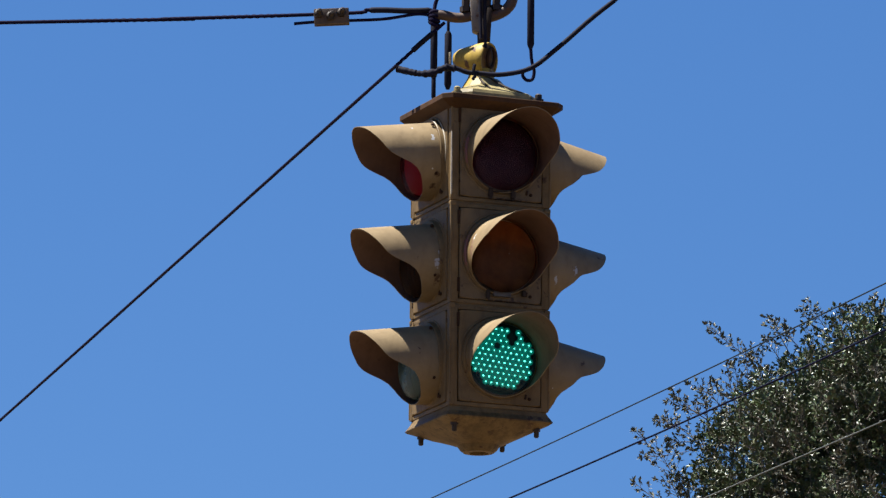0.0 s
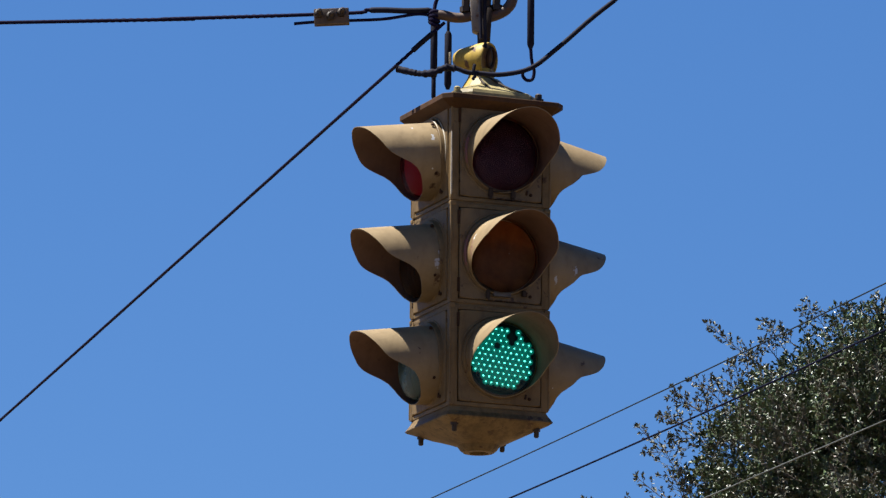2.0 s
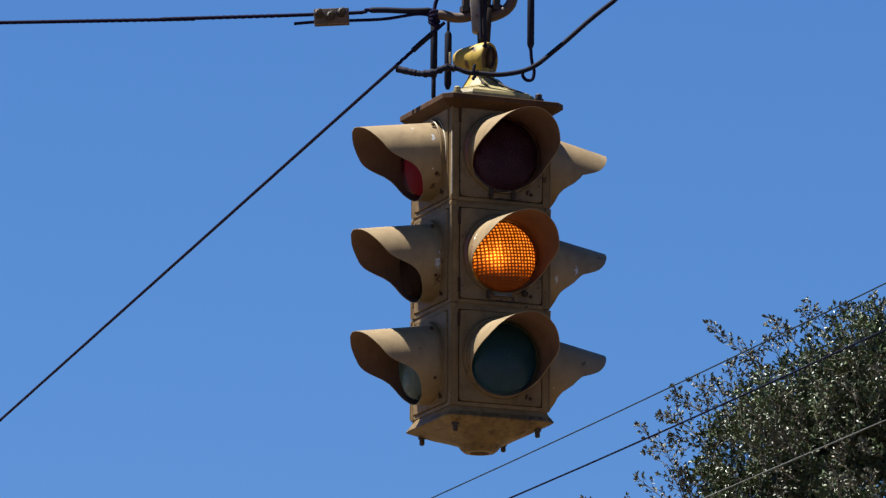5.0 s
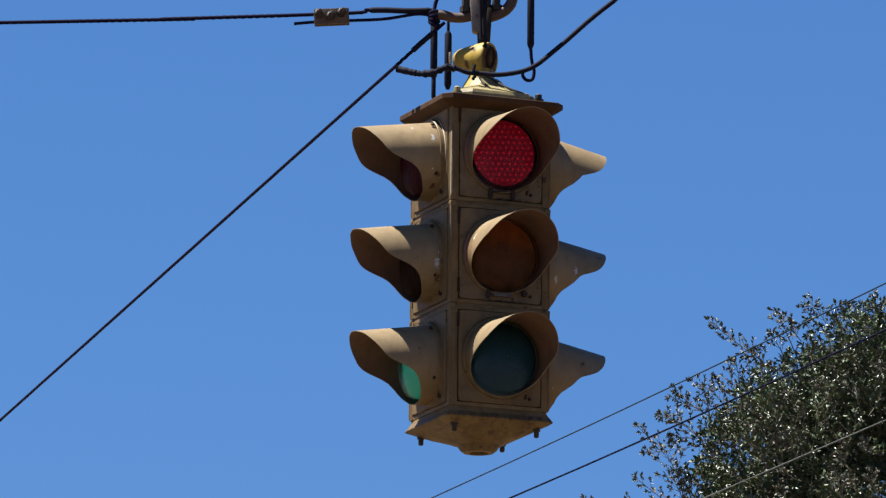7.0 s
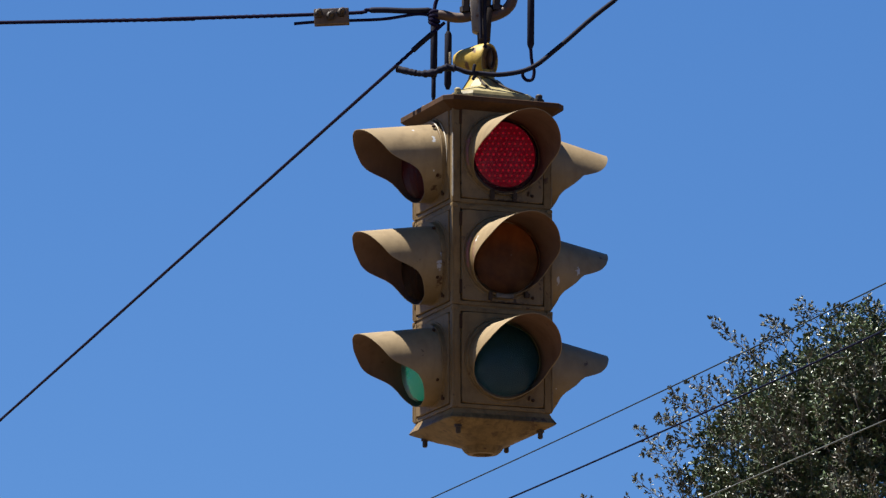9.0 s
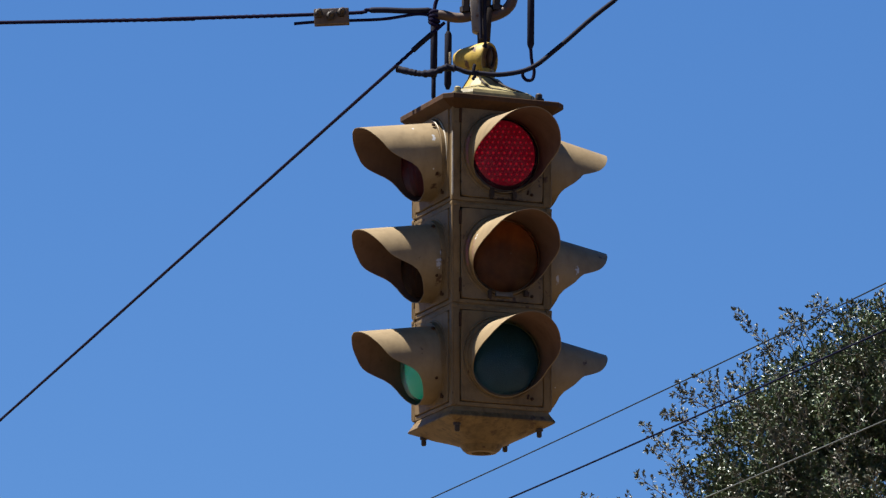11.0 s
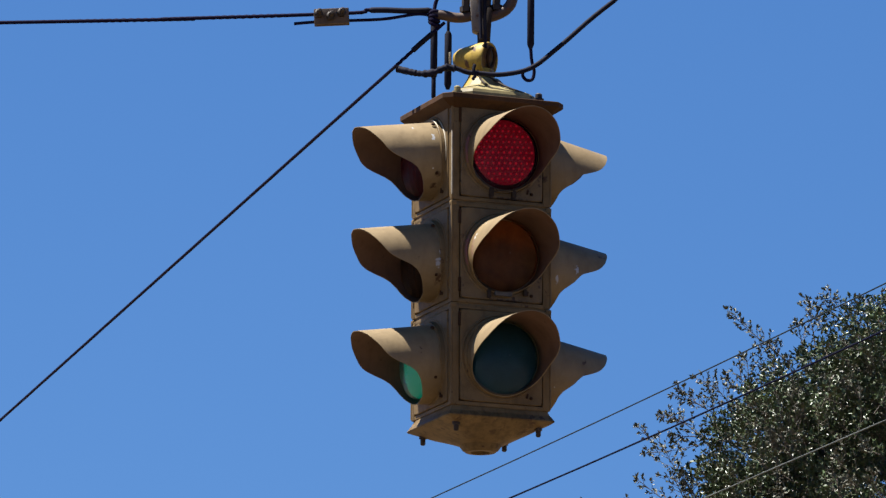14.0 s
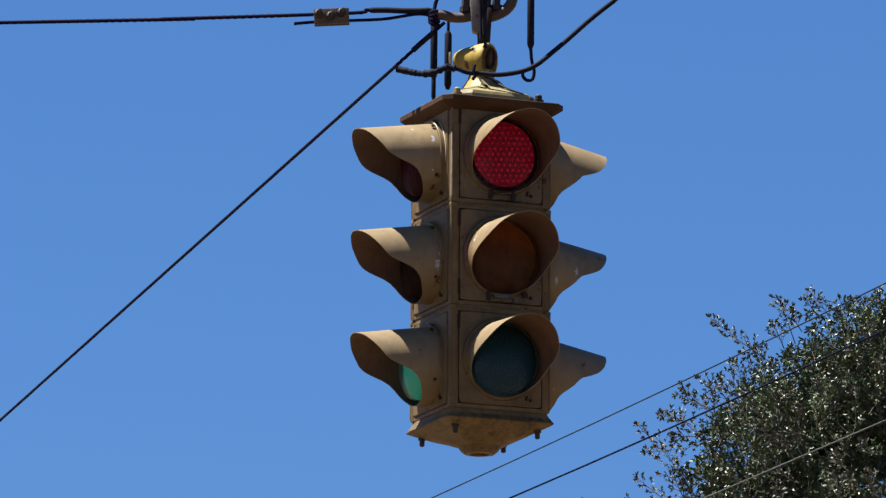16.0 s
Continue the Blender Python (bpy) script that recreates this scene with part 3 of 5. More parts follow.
def build_signal():
    sig = thing("traffic_signal", PIVOT, "weathered tan four-way traffic signal hanging from a span wire", "traffic light")
    sig.rotation_euler = (0, 0, radians(YAW))
    low = Matrix.Translation((0, 0, BASE))
    housing, door, backing, bowl = housing_pieces(), door_mesh(), backing_mesh(), bowl_mesh()
    lens = {c: lens_mesh(LENS[c]) for c in COLOURS}
    side_lens = {0: lens_mesh(PALED_LENS), 1: lens_mesh(DUSKY_LENS), 2: lens_mesh(RUBY_LENS)}
    latch = bmesh.new()
    for x in (-0.0295, 0.0295):
        box(latch, (0.012, 0.010, 0.022), (x, -0.007, -0.099), 0.003)
        box(latch, (0.008, 0.006, 0.010), (x, -0.005, -0.110), 0.002)
    box(latch, (0.050, 0.004, 0.005), (0, -0.007, -0.096), 0.0015)
    latch = mesh_of("latch", latch, ALLOY_DARK)
    clip = bmesh.new()
    box(clip, (0.046, 0.010, 0.012), (0.002, -0.008, -0.0975), 0.003)
    clip = mesh_of("latch", clip, ZINC)
    lugs = []
    for x, z, long in ((-0.0345, -0.098, 0.024), (0.0600, -0.090, 0.016)):
        lug = bmesh.new()
        box(lug, (0.010, 0.009, long), (x, -0.006, z), 0.003)
        lugs.append(mesh_of("lug", lug, ALLOY_DARK))
    stub = bmesh.new()
    lathe(stub, [(0.0046, 0.0), (0.0046, 0.003), (0.003, 0.005)], pose(0, 0, 0, 90), 10)
    stub = mesh_of("screw", stub, RUSTY)
    knob = bmesh.new()      # a stub with a small thumb piece beside it
    lathe(knob, [(0.0040, 0.0), (0.0040, 0.003), (0.0026, 0.005)], pose(0, 0, 0, 90), 10)
    box(knob, (0.0045, 0.003, 0.012), (-0.011, -0.0015, 0.002), 0.001, m=pose(0, 0, 0, 0, 14, 0))
    knob = mesh_of("screw", knob, RUSTY)
    hinge = bmesh.new()
    lathe(hinge, [(0.0035, -0.017), (0.0035, 0.017)], None, 8)
    hinge = mesh_of("hinge", hinge, RUSTY)
    led_green = led_mesh("green", [(-0.013, 0.030, 0.011), (0.031, 0.052, 0.0155)], 0.0148, -5)
    led_red = led_mesh("red", [], 0.0148, 4)
    # Worn corner bead, paled and shortened to stand in for its sunlit stretch.
    sunlit_worn_bead = bmesh.new()
    lathe(sunlit_worn_bead, [(0.0012, -HIGH / 2 + 0.008), (0.0026, -HIGH / 2 + 0.02), (0.0026, 0.0), (0.0023, 0.045), (0.0010, 0.06)], None, 10)
    sunlit_worn_bead = mesh_of("bead", sunlit_worn_bead, PALE_LINE)
    # Worn rim arcs, paled to stand in for sunlit slivers beside the visor.
    worn_rim = bmesh.new()
    for r, a0, a1 in ((0.1036, 58, -12), (0.0985, 74, 40)):
        arc = [radians(a0 + (a1 - a0) * i / 16) for i in range(17)]
        tube(worn_rim, [(r * math.cos(q), -0.0042 if r > 0.1 else -0.0138, r * math.sin(q)) for q in arc], [0.0006 + 0.0013 * math.sin(math.pi * i / 16) for i in range(17)], 6)
    worn_rim = mesh_of("worn_rim", worn_rim, PALE_LINE)
    marked_doors = {}
    for key, enamel in ((0, 1), DOOR_RUST), ((0, 2), DOOR_RUST):
        marked_doors[key] = door.copy()
        marked_doors[key].materials[0] = enamel
    for row, colour in enumerate(COLOURS):
        for name, mesh, places in housing:
            for m in places:
                part(name, mesh, None, sig, m=low @ Matrix.Translation((0, 0, row * HIGH)) @ m)
                if name == "bead" and row == 2 and m is places[0]:
                    part("worn_edge", sunlit_worn_bead, None, sig, "worn edge paled in place of sunlight", low @ Matrix.Translation((-0.0006, -0.0006, row * HIGH)) @ m)
        for face in range(4):
            m = low @ Matrix.Rotation(radians(90 * face), 4, "Z") @ Matrix.Translation((0, -WIDE / 2, (row + 0.5) * HIGH))
            part("door", marked_doors.get((face, row), door), None, sig, m=m)
            part("visor", visor_mesh(4 * row + face, VISOR_PAINT.get((face, row), TAN), -1 if face == 0 else 0), None, sig, "tan cap visor with a dark lining", m)
            out = Matrix.Translation((0, -0.012 if face == 3 else 0, 0))
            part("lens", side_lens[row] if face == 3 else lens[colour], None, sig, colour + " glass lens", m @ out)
            part("reflector", bowl if (face, colour) == (0, "amber") else backing, None, sig, m=m if (face, colour) == (0, "amber") else m @ Matrix.Translation((0, -0.006, 0)))
            # added, unseen plate that keeps an idle lamp's glow inside
            part("back_plate", backing, None, sig, m=m @ Matrix.Translation((0, 0.052, 0)))
            if face == 3:
                for a in (38, 122):
                    part("screw", stub, None, sig, m=m @ pose(0, 0, 0, 0, a, 0) @ Matrix.Translation((0, -0.021, 0.0945)) @ pose(0, 0, 0, -90))
            if (face, row) == (3, 2):
                part("worn_rim", worn_rim, None, sig, "worn rim paled in place of sunlight", m)
            if face == 0 and row > 0:
                part("latch", latch if row == 2 else clip, None, sig, m=m)
            if (face, row) == (0, 1):
                for lug in lugs:
                    part("lug", lug, None, sig, m=m)
            for x, z in ((0.078, -0.096),):
                part("screw", knob, None, sig, m=m @ Matrix.Translation((x, -0.002, z)))
            for z in (0.088, -0.080) if row == 1 else (0.088,):
                part("hinge", hinge, None, sig, m=m @ Matrix.Translation((-0.110, -0.001, z)))
            mesh = None
            if face == 0:
                mesh = {"green": led_green, "red": led_red, "amber": glow_mesh(AMBER_GLOW)}[colour]
            elif face == 3 and colour != "amber":
                mesh = glow_mesh({"green": GREEN_GLOW, "red": RED_GLOW}[colour])
            if mesh:
                lamp = part("lamp_insert", mesh, None, sig, colour + " lamp insert that slides up to its lens", m)
                LAMPS[face, colour] = (lamp, m @ out)
    hood, cap = lid_meshes()
    part("hood", hood, None, sig, "rusty brown flared hood", low)
    part("cap", cap, None, sig, "sun-bleached yellow cap", low @ Matrix.Translation((0.006, -0.003, 0)))
    part("bottom_cap", bottom_mesh(), None, sig, "", low)
    stud, nut, pale_nut = stud_mesh(0.019), stud_mesh(0.017, 0.0088), stud_mesh(0.016, 0.0085, CREAM)
    for x, y in ((-1, -1), (1, -1), (1, 1), (-1, 1)):
        part("stud", stud, None, sig, m=low @ Matrix.Translation((x * 0.108, y * 0.108, -0.036)))
        part("cap_bolt", pale_nut if (x, y) == (-1, -1) else nut, None, sig, m=low @ Matrix.Translation((x * 0.108, y * 0.108, 0.782)) @ pose(0, 0, 0, 180))
    neck = bmesh.new()
    lathe(neck, [(0.052, 0.824), (0.043, 0.838), (0.034, 0.853), (0.030, 0.866), (0.030, 0.8745)], low, 20)
    part("neck", neck, YELLOW, sig, "yellow neck")
    pin = bmesh.new()
    lathe(pin, [(0.008, -0.05), (0.008, 0.08)], Matrix.Translation((0.004, 0, 0)), 10)
    part("hanger_pin", pin, CAST, sig)
    nut = bmesh.new()
    lathe(nut, [(0.017, -0.022), (0.017, -0.004)], Matrix.Translation((0.004, 0, 0)), 6)
    part("pin_nut", nut, ALLOY_DARK, sig)
    # thin dark tubes on the cap stand in for shadows cast across it
    for cord in (((-0.024, -0.033, -0.074), (-0.021, -0.036, -0.090), (-0.018, -0.050, -0.1065), (-0.018, -0.083, -0.1235), (-0.004, -0.106, -0.147)),
                 ((-0.012, -0.036, -0.084), (0.012, -0.040, -0.0955), (0.035, -0.0855, -0.1245), (0.0676, -0.1055, -0.140), (0.090, -0.106, -0.150))):
        part("cord", tube_mesh(cord, 0.0027, 7), ALLOY_DARK, sig)
    # the yellow fitting lies across the neck, its blunt point to one side
    bell = bmesh.new()
    across = pose(0, 0, 0, 0, 0, -YAW - 28) @ Matrix.Translation((0, 0, -0.039)) @ pose(0, 0, 0, 0, 97, 0)
    lathe(bell, [(0.006, -0.075), (0.018, -0.072), (0.026, -0.060), (0.034, -0.034), (0.0415, -0.008), (0.0448, 0.010), (0.0450, 0.019), (0.0435, 0.0225), (0.0395, 0.0225), (0.0375, 0.017)], across, 28)
    part("fitting", bell, YELLOW, sig, "chipped yellow bell-shaped fitting")
    mouth = bmesh.new()
    lathe(mouth, [(0.0375, 0.0190), (0.020, 0.0205), (0.006, 0.0215)], across, 20)
    part("mouth_plate", mouth, PLATE, sig, "rust-brown plate in the bell's mouth")
    ring = bmesh.new()
    tube(ring, [across @ Vector((0.024 * math.cos(a) - 0.006, 0.017 * math.sin(a), 0.026)) for a in (2 * math.pi * i / 20 for i in range(21))], 0.0040, 8)
    part("ring", ring, RUSTY, sig)
    return sig


signal = build_signal()


# ---- hanger and wires ----
def build_hanger():
    h = thing("signal_hanger", (0, 16.0, 5.56), "rust-brown cast hanger with curved pipe and bolts", "hanger")

    def at(x, z, y=0.0):
        return Vector((x, y, z - 5.56))

    bm = bmesh.new()
    tube(bm, spline([at(-0.122, 5.560), at(-0.098, 5.562), at(-0.07, 5.556), at(-0.045, 5.556), at(-0.02, 5.562)]), 0.0125, 12)
    part("arm", bm, CAST, h)
    bm = bmesh.new()
    lathe(bm, [(0.013, -0.112), (0.015, -0.06), (0.018, -0.02), (0.019, 0.034)], Matrix.Translation(at(0.004, 5.572)), 10)
    part("stem", bm, ALLOY_DARK, h)
    bm = bmesh.new()        # a tapered bracket, cut off aslant at its foot
    box(bm, (0.044, 0.034, 0.105), at(-0.009, 5.560), 0.0)
    for v in bm.verts:
        if v.co.z < 0:
            v.co.x = -0.007 + 0.76 * (v.co.x + 0.009)
            v.co.z += 0.012 if v.co.x < -0.007 else 0.0
    bmesh.ops.bevel(bm, geom=list(bm.edges), offset=0.004, segments=2, profile=0.6, affect="EDGES")
    part("casting", bm, GREY_CAST, h)
    bm = bmesh.new()
    box(bm, (0.013, 0.040, 0.082), at(0.018, 5.538), 0.003, m=pose(0, 0, 0, 0, 3, 0))
    part("side_plate", bm, ALLOY_DARK, h)
    bm = bmesh.new()
    tube(bm, spline([at(0.018, 5.557), at(0.040, 5.565), at(0.060, 5.577), at(0.074, 5.598), at(0.074, 5.628), at(0.062, 5.66), at(0.02, 5.68)]), 0.0135, 14)
    part("pipe", bm, CAST, h)
    for x, z in ((-0.040, 5.570), (0.036, 5.575)):
        bm = bmesh.new()
        lathe(bm, [(0.015, 0), (0.015, 0.013), (0.010, 0.014), (0.010, 0.034), (0.006, 0.038)], Matrix.Translation(at(x, z)), 6)
        part("bolt", bm, BOLT, h)
    bm = bmesh.new()
    for k in range(4):
        tilt = pose(-0.118, 0, 0.004 - 0.008 * k, 20 * k - 35, 12 * k - 10, 0)
        tube(bm, [tilt @ Vector((0.011 * math.cos(q), 0.011 * math.sin(q), 0)) for q in (2 * math.pi * i / 14 for i in range(15))], 0.0052, 7)
    part("knot", bm, STRAND, h)
    for x0, x1, low in ((-0.006, -0.004, 5.492), (0.009, 0.0075, 5.470)):
        bm = bmesh.new()
        tube(bm, spline([at(x0, 5.68, -0.03), at(x1, 5.57, -0.034), at(x1 + 0.002, low, -0.040)]), 0.0040, 8)
        part("strap", bm, CABLE, h)
    return h


build_hanger()


def strand(bm, path, radius, lay=0.055):
    """Three twisted strands as one lobed rope along a path."""
    pts = [Vector(path[0])]
    for a, b in zip(path, path[1:]):
        k = max(1, round((b - a).length / 0.009))
        pts += [a.lerp(b, (i + 1) / k) for i in range(k)]
    n, gone, side, rings = 12, 0.0, None, []
    for i, q in enumerate(pts):
        way = (pts[min(i + 1, len(pts) - 1)] - pts[max(i - 1, 0)]).normalized()
        side = way.orthogonal().normalized() if side is None else side
        side = (side - way * side.dot(way)).normalized()
        up = way.cross(side)
        gone += (q - pts[max(i - 1, 0)]).length
        turn = 2 * math.pi * gone / lay
        rings.append([])
        for k in range(n):
            a = 2 * math.pi * k / n
            r = radius * (1.0 + 0.16 * math.cos(3 * (a - turn)))
            rings[-1].append(bm.verts.new(q + r * (side * math.cos(a) + up * math.sin(a))))
    for a, b in zip(rings, rings[1:]):
        for k in range(n):
            bm.faces.new((a[k], a[(k + 1) % n], b[(k + 1) % n], b[k]))
    bm.faces.new(rings[0][::-1])
    bm.faces.new(rings[-1])


def wire(name, points, radius, mat, label, steps=8, category="cable", twisted=False):
    p0 = Vector(points[0])
    bm = bmesh.new()
    pts = [Vector(q) - p0 for q in points]
    (strand if twisted else tube)(bm, spline(pts, steps) if len(pts) > 2 else pts, radius)
    ob = new(name, mesh_of(name, bm, mat))
    ob.location = p0
    return tagged(ob, label, category)


def build_wires():
    span = wire("span_wire", [(-14.0, 16.0, 5.20), (-6.0, 16.0, 5.405), (-1.193, 16.0, 5.534), (-0.773, 16.0, 5.547), (-0.33, 16.0, 5.565), (-0.277, 16.0, 5.574), (-0.123, 16.0, 5.574)],
                0.0046, STRAND, "dark steel span wire running to the hanger", twisted=True)
    bm = tube_mesh([(13.535, 0, 0.337), (13.59, 0, 0.342), (13.67, 0, 0.346), (13.76, 0, 0.351), (13.842, 0, 0.364), (13.885, 0, 0.357)], 0.0040)
    part("return_strand", bm, STRAND, span)
    bm = tube_mesh([(13.722, 0, 0.373), (13.76, 0, 0.3735), (13.82, 0, 0.372), (13.875, 0, 0.374)], [0.005] + [0.0075] * 23 + [0.005])
    part("sleeve", bm, CABLE, span)
    clamp = thing("wire_clamp", (-0.372, 16.0, 5.5545), "grey-brown three-bolt clamp on the span wire", "clamp")
    for dy in (-0.0085, 0.0085):
        bm = bmesh.new()
        box(bm, (0.087, 0.010, 0.040), (0, dy, 0), 0.003, m=pose(0, 0, 0, 0, -3, 0))
        part("plate", bm, ALLOY, clamp)
    for dx, dz in ((-0.033, 0.004), (-0.003, -0.002), (0.024, 0.007)):
        bm = bmesh.new()
        lathe(bm, [(0.0115, 0.0), (0.0115, 0.008), (0.009, 0.010), (0.0068, 0.011), (0.0068, 0.022), (0.004, 0.025)], Matrix.Translation((dx, -0.013, dz)) @ pose(0, 0, 0, 78, 0, 12), 6)
        part("bolt", bm, BOLT, clamp)
    tie = wire("tie_wire", [(-4.936, 34.55, 5.676), (-0.208, 16.0, 5.435), (-0.150, 16.0, 5.490), (-0.092, 16.0, 5.543)],
               0.0042, STRAND, "dark steel tie wire running away from the hanger", 1, twisted=True)
    p0 = Vector((-4.936, 34.55, 5.676))
    bm = tube_mesh([Vector(q) - p0 for q in ((-0.170, 16.0, 5.471), (-0.15, 16.0, 5.490), (-0.120, 16.0, 5.517))], 0.0068)
    part("sleeve", bm, CABLE, tie)
    bm = tube_mesh([Vector(q) - p0 for q in ((-0.118, 16.0, 5.575), (-0.112, 16.0, 5.60), (-0.09, 15.98, 5.64))], 0.0048)
    part("tail", bm, STRAND, tie)
    loop = wire("signal_cable", [(-0.209, 15.97, 5.417), (-0.184, 15.96, 5.408), (-0.149, 15.95, 5.399), (-0.117, 15.93, 5.399), (-0.088, 15.92, 5.409), (-0.061, 15.92, 5.407), (-0.036, 15.92, 5.398), (-0.003, 15.92, 5.395),
                                 (0.053, 15.92, 5.393), (0.123, 15.93, 5.413),
                                 (0.192, 15.95, 5.472), (0.324, 15.97, 5.592), (0.60, 16.0, 5.80), (1.6, 16.0, 5.95), (6.0, 16.0, 6.1)], 0.0060, CABLE, "black taped signal cable looping under the hanger")
    p0 = Vector((-0.209, 15.97, 5.417))
    bm = tube_mesh([Vector(q) - p0 for q in ((-0.209, 15.968, 5.417), (-0.184, 15.956, 5.408), (-0.149, 15.944, 5.399), (-0.117, 15.932, 5.399), (-0.088, 15.920, 5.409), (-0.061, 15.920, 5.407))], [0.004] + [0.0086 + 0.0042 * noise.noise(Vector((3.7, 0.61 * i, 0))) for i in range(39)] + [0.005])
    part("tape", bm, CABLE, loop)
    bm = tube_mesh([Vector(q) - p0 for q in ((-0.016, 15.914, 5.417), (-0.019, 15.912, 5.401), (-0.015, 15.912, 5.389), (-0.022, 15.914, 5.377))], [0.0025] + [0.0042] * 23 + [0.002], 8)
    part("tie", bm, CABLE, loop)
    for at, pieces, label in (((-0.118, 16.03, 5.555), [(0.0088, 0, -0.15), (0.0056, -0.14, -0.205)], "black insulated drop rod under the hanger"),
                              ((-0.083, 16.06, 5.557), [(0.0038, 0.01, -0.03), (0.0090, -0.022, -0.170)], "black strain insulator under the hanger"),
                              ((0.121, 15.95, 5.66), [(0.0088, 0, -0.195)], "black strain rod ending in a hook")):
        rod = thing("drop_rod", at, label, "rod", "rods under the hanger")
        for r, a, b in pieces:
            bm = bmesh.new()
            lathe(bm, [(r * 0.55, a), (r, a - 0.008), (r, b + 0.012), (r * 0.5, b)], None, 12)
            part("rod", bm, CABLE, rod)
        if "insulator" in label:
            bm = bmesh.new()
            box(bm, (0.0045, 0.003, 0.030), (0.0045, -0.0095, -0.092), 0.001)
            part("tag", bm, PALE_LINE, rod, "narrow pale strip")
        if "hook" in label:
            bm = tube_mesh([(0, 0, -0.19), (0.003, 0, -0.225), (0.009, 0, -0.250), (0.005, 0, -0.271), (-0.009, 0, -0.274), (-0.019, 0, -0.262), (-0.016, 0, -0.247)], 0.0042)
            part("hook", bm, STRAND, rod)


build_wires()


def build_lines():
    """Three line wires that cross before the tree and come nearer to one side, two of them sagging."""
    for (x0, y0), (x1, y1), z, sag, r, mat, label in (((-0.219, 31.44), (1.637, 26.25), 7.003, 0.0014, 0.0031, THIN, "thin grey line wire before the tree"),
                                                      ((0.153, 30.26), (1.634, 26.21), 6.804, 0.0018, 0.0042, THIN_DARK, "thick dark line wire before the tree"),
                                                      ((1.051, 30.21), (1.756, 28.21), 6.804, 0.0, 0.0031, THIN_PALE, "grey line wire before the tree")):
        dx = (x1 - x0) / (y0 - y1)
        way = [75.0 - 83.0 * i / 80 for i in range(81)]
        line = wire("line_wire", [(x0 + dx * (y0 - y), y, z + sag * (y - y0) * (y - y1)) for y in way], r, mat, label, 1)
        line["group"] = "line wires"


build_lines()


# ---- the oak ----
TREE = Vector((5.6, 60.0, 0.0))
CROWN, CROWN_R = Vector((5.175, 60.0, 10.04)), (3.38, 4.2, 3.37)


def unit(v):
    return v / np.maximum(np.linalg.norm(v, axis=-1, keepdims=True), 1e-9)


def leaf_corners(rng, base, way, size):
    """Leaves from their stalks' ends along way: pointed ovals of six corners, folded along the rib and curled at the tip."""
    n = len(base)
    way = unit(way)
    side = unit(np.cross(way, rng.normal(0, 1, (n, 3))))
    up = np.cross(side, way)
    long = (size * rng.uniform(0.65, 1.3, n))[:, None]
    wide = long * rng.uniform(0.17, 0.26, n)[:, None]
    fold, curl = long * rng.uniform(0.03, 0.10, n)[:, None], long * rng.uniform(-0.05, 0.16, n)[:, None]
    low, high = base + way * long * 0.30 + up * fold, base + way * long * 0.70 + up * fold * 0.8
    return np.stack([base, low + side * wide, high + side * wide * 0.82, base + way * long - up * curl, high - side * wide * 0.82, low - side * wide], axis=1)


def quad_mesh(name, verts, quads, materials, slots=None):
    me = bpy.data.meshes.new(name)
    me.vertices.add(len(verts))
    me.vertices.foreach_set("co", np.ascontiguousarray(verts, dtype=np.float32).ravel())
    me.loops.add(4 * len(quads))
    me.loops.foreach_set("vertex_index", np.ascontiguousarray(quads, dtype=np.int32).ravel())
    me.polygons.add(len(quads))
    me.polygons.foreach_set("loop_start", np.arange(0, 4 * len(quads), 4, dtype=np.int32))
    for m in materials:
        me.materials.append(m)
    if slots is not None:
        me.polygons.foreach_set("material_index", np.ascontiguousarray(slots, dtype=np.int32))
    me.update(calc_edges=True)
    return me


def leafy_mesh(name, leaves, twigs=(), leaf_material=None):
    """One mesh of leaves (n, 6, 3) and of three-sided twigs, each (from, to, radius, end radius)."""
    k = len(leaves)
    verts = [leaves.reshape(-1, 3)]
    base = 6 * np.arange(k)[:, None]
    quads = [base + np.array([0, 1, 2, 3]), base + np.array([0, 3, 4, 5])]
    slots = [np.ones(2 * k)]
    if len(twigs):
        p, q = np.array([t[0] for t in twigs]), np.array([t[1] for t in twigs])
        r0, r1 = np.array([t[2] for t in twigs])[:, None], np.array([t[3] for t in twigs])[:, None]
        way = unit(q - p)
        side = unit(np.cross(way, np.array([0.31, 0.87, 0.38])))
        up = np.cross(way, side)
        ring = [side * math.cos(a) + up * math.sin(a) for a in (0.0, 2.0944, 4.1888)]
        verts.append(np.stack([p + r0 * d for d in ring] + [q + r1 * d for d in ring], axis=1).reshape(-1, 3))
        base = 6 * k + 6 * np.arange(len(twigs))[:, None]
        quads += [base + np.array(f) for f in ((0, 1, 4, 3), (1, 2, 5, 4), (2, 0, 3, 5))]
        slots.append(np.zeros(3 * len(twigs)))
    return quad_mesh(name, np.concatenate(verts), np.concatenate(quads), [TWIG, leaf_material or LEAF], np.concatenate(slots))


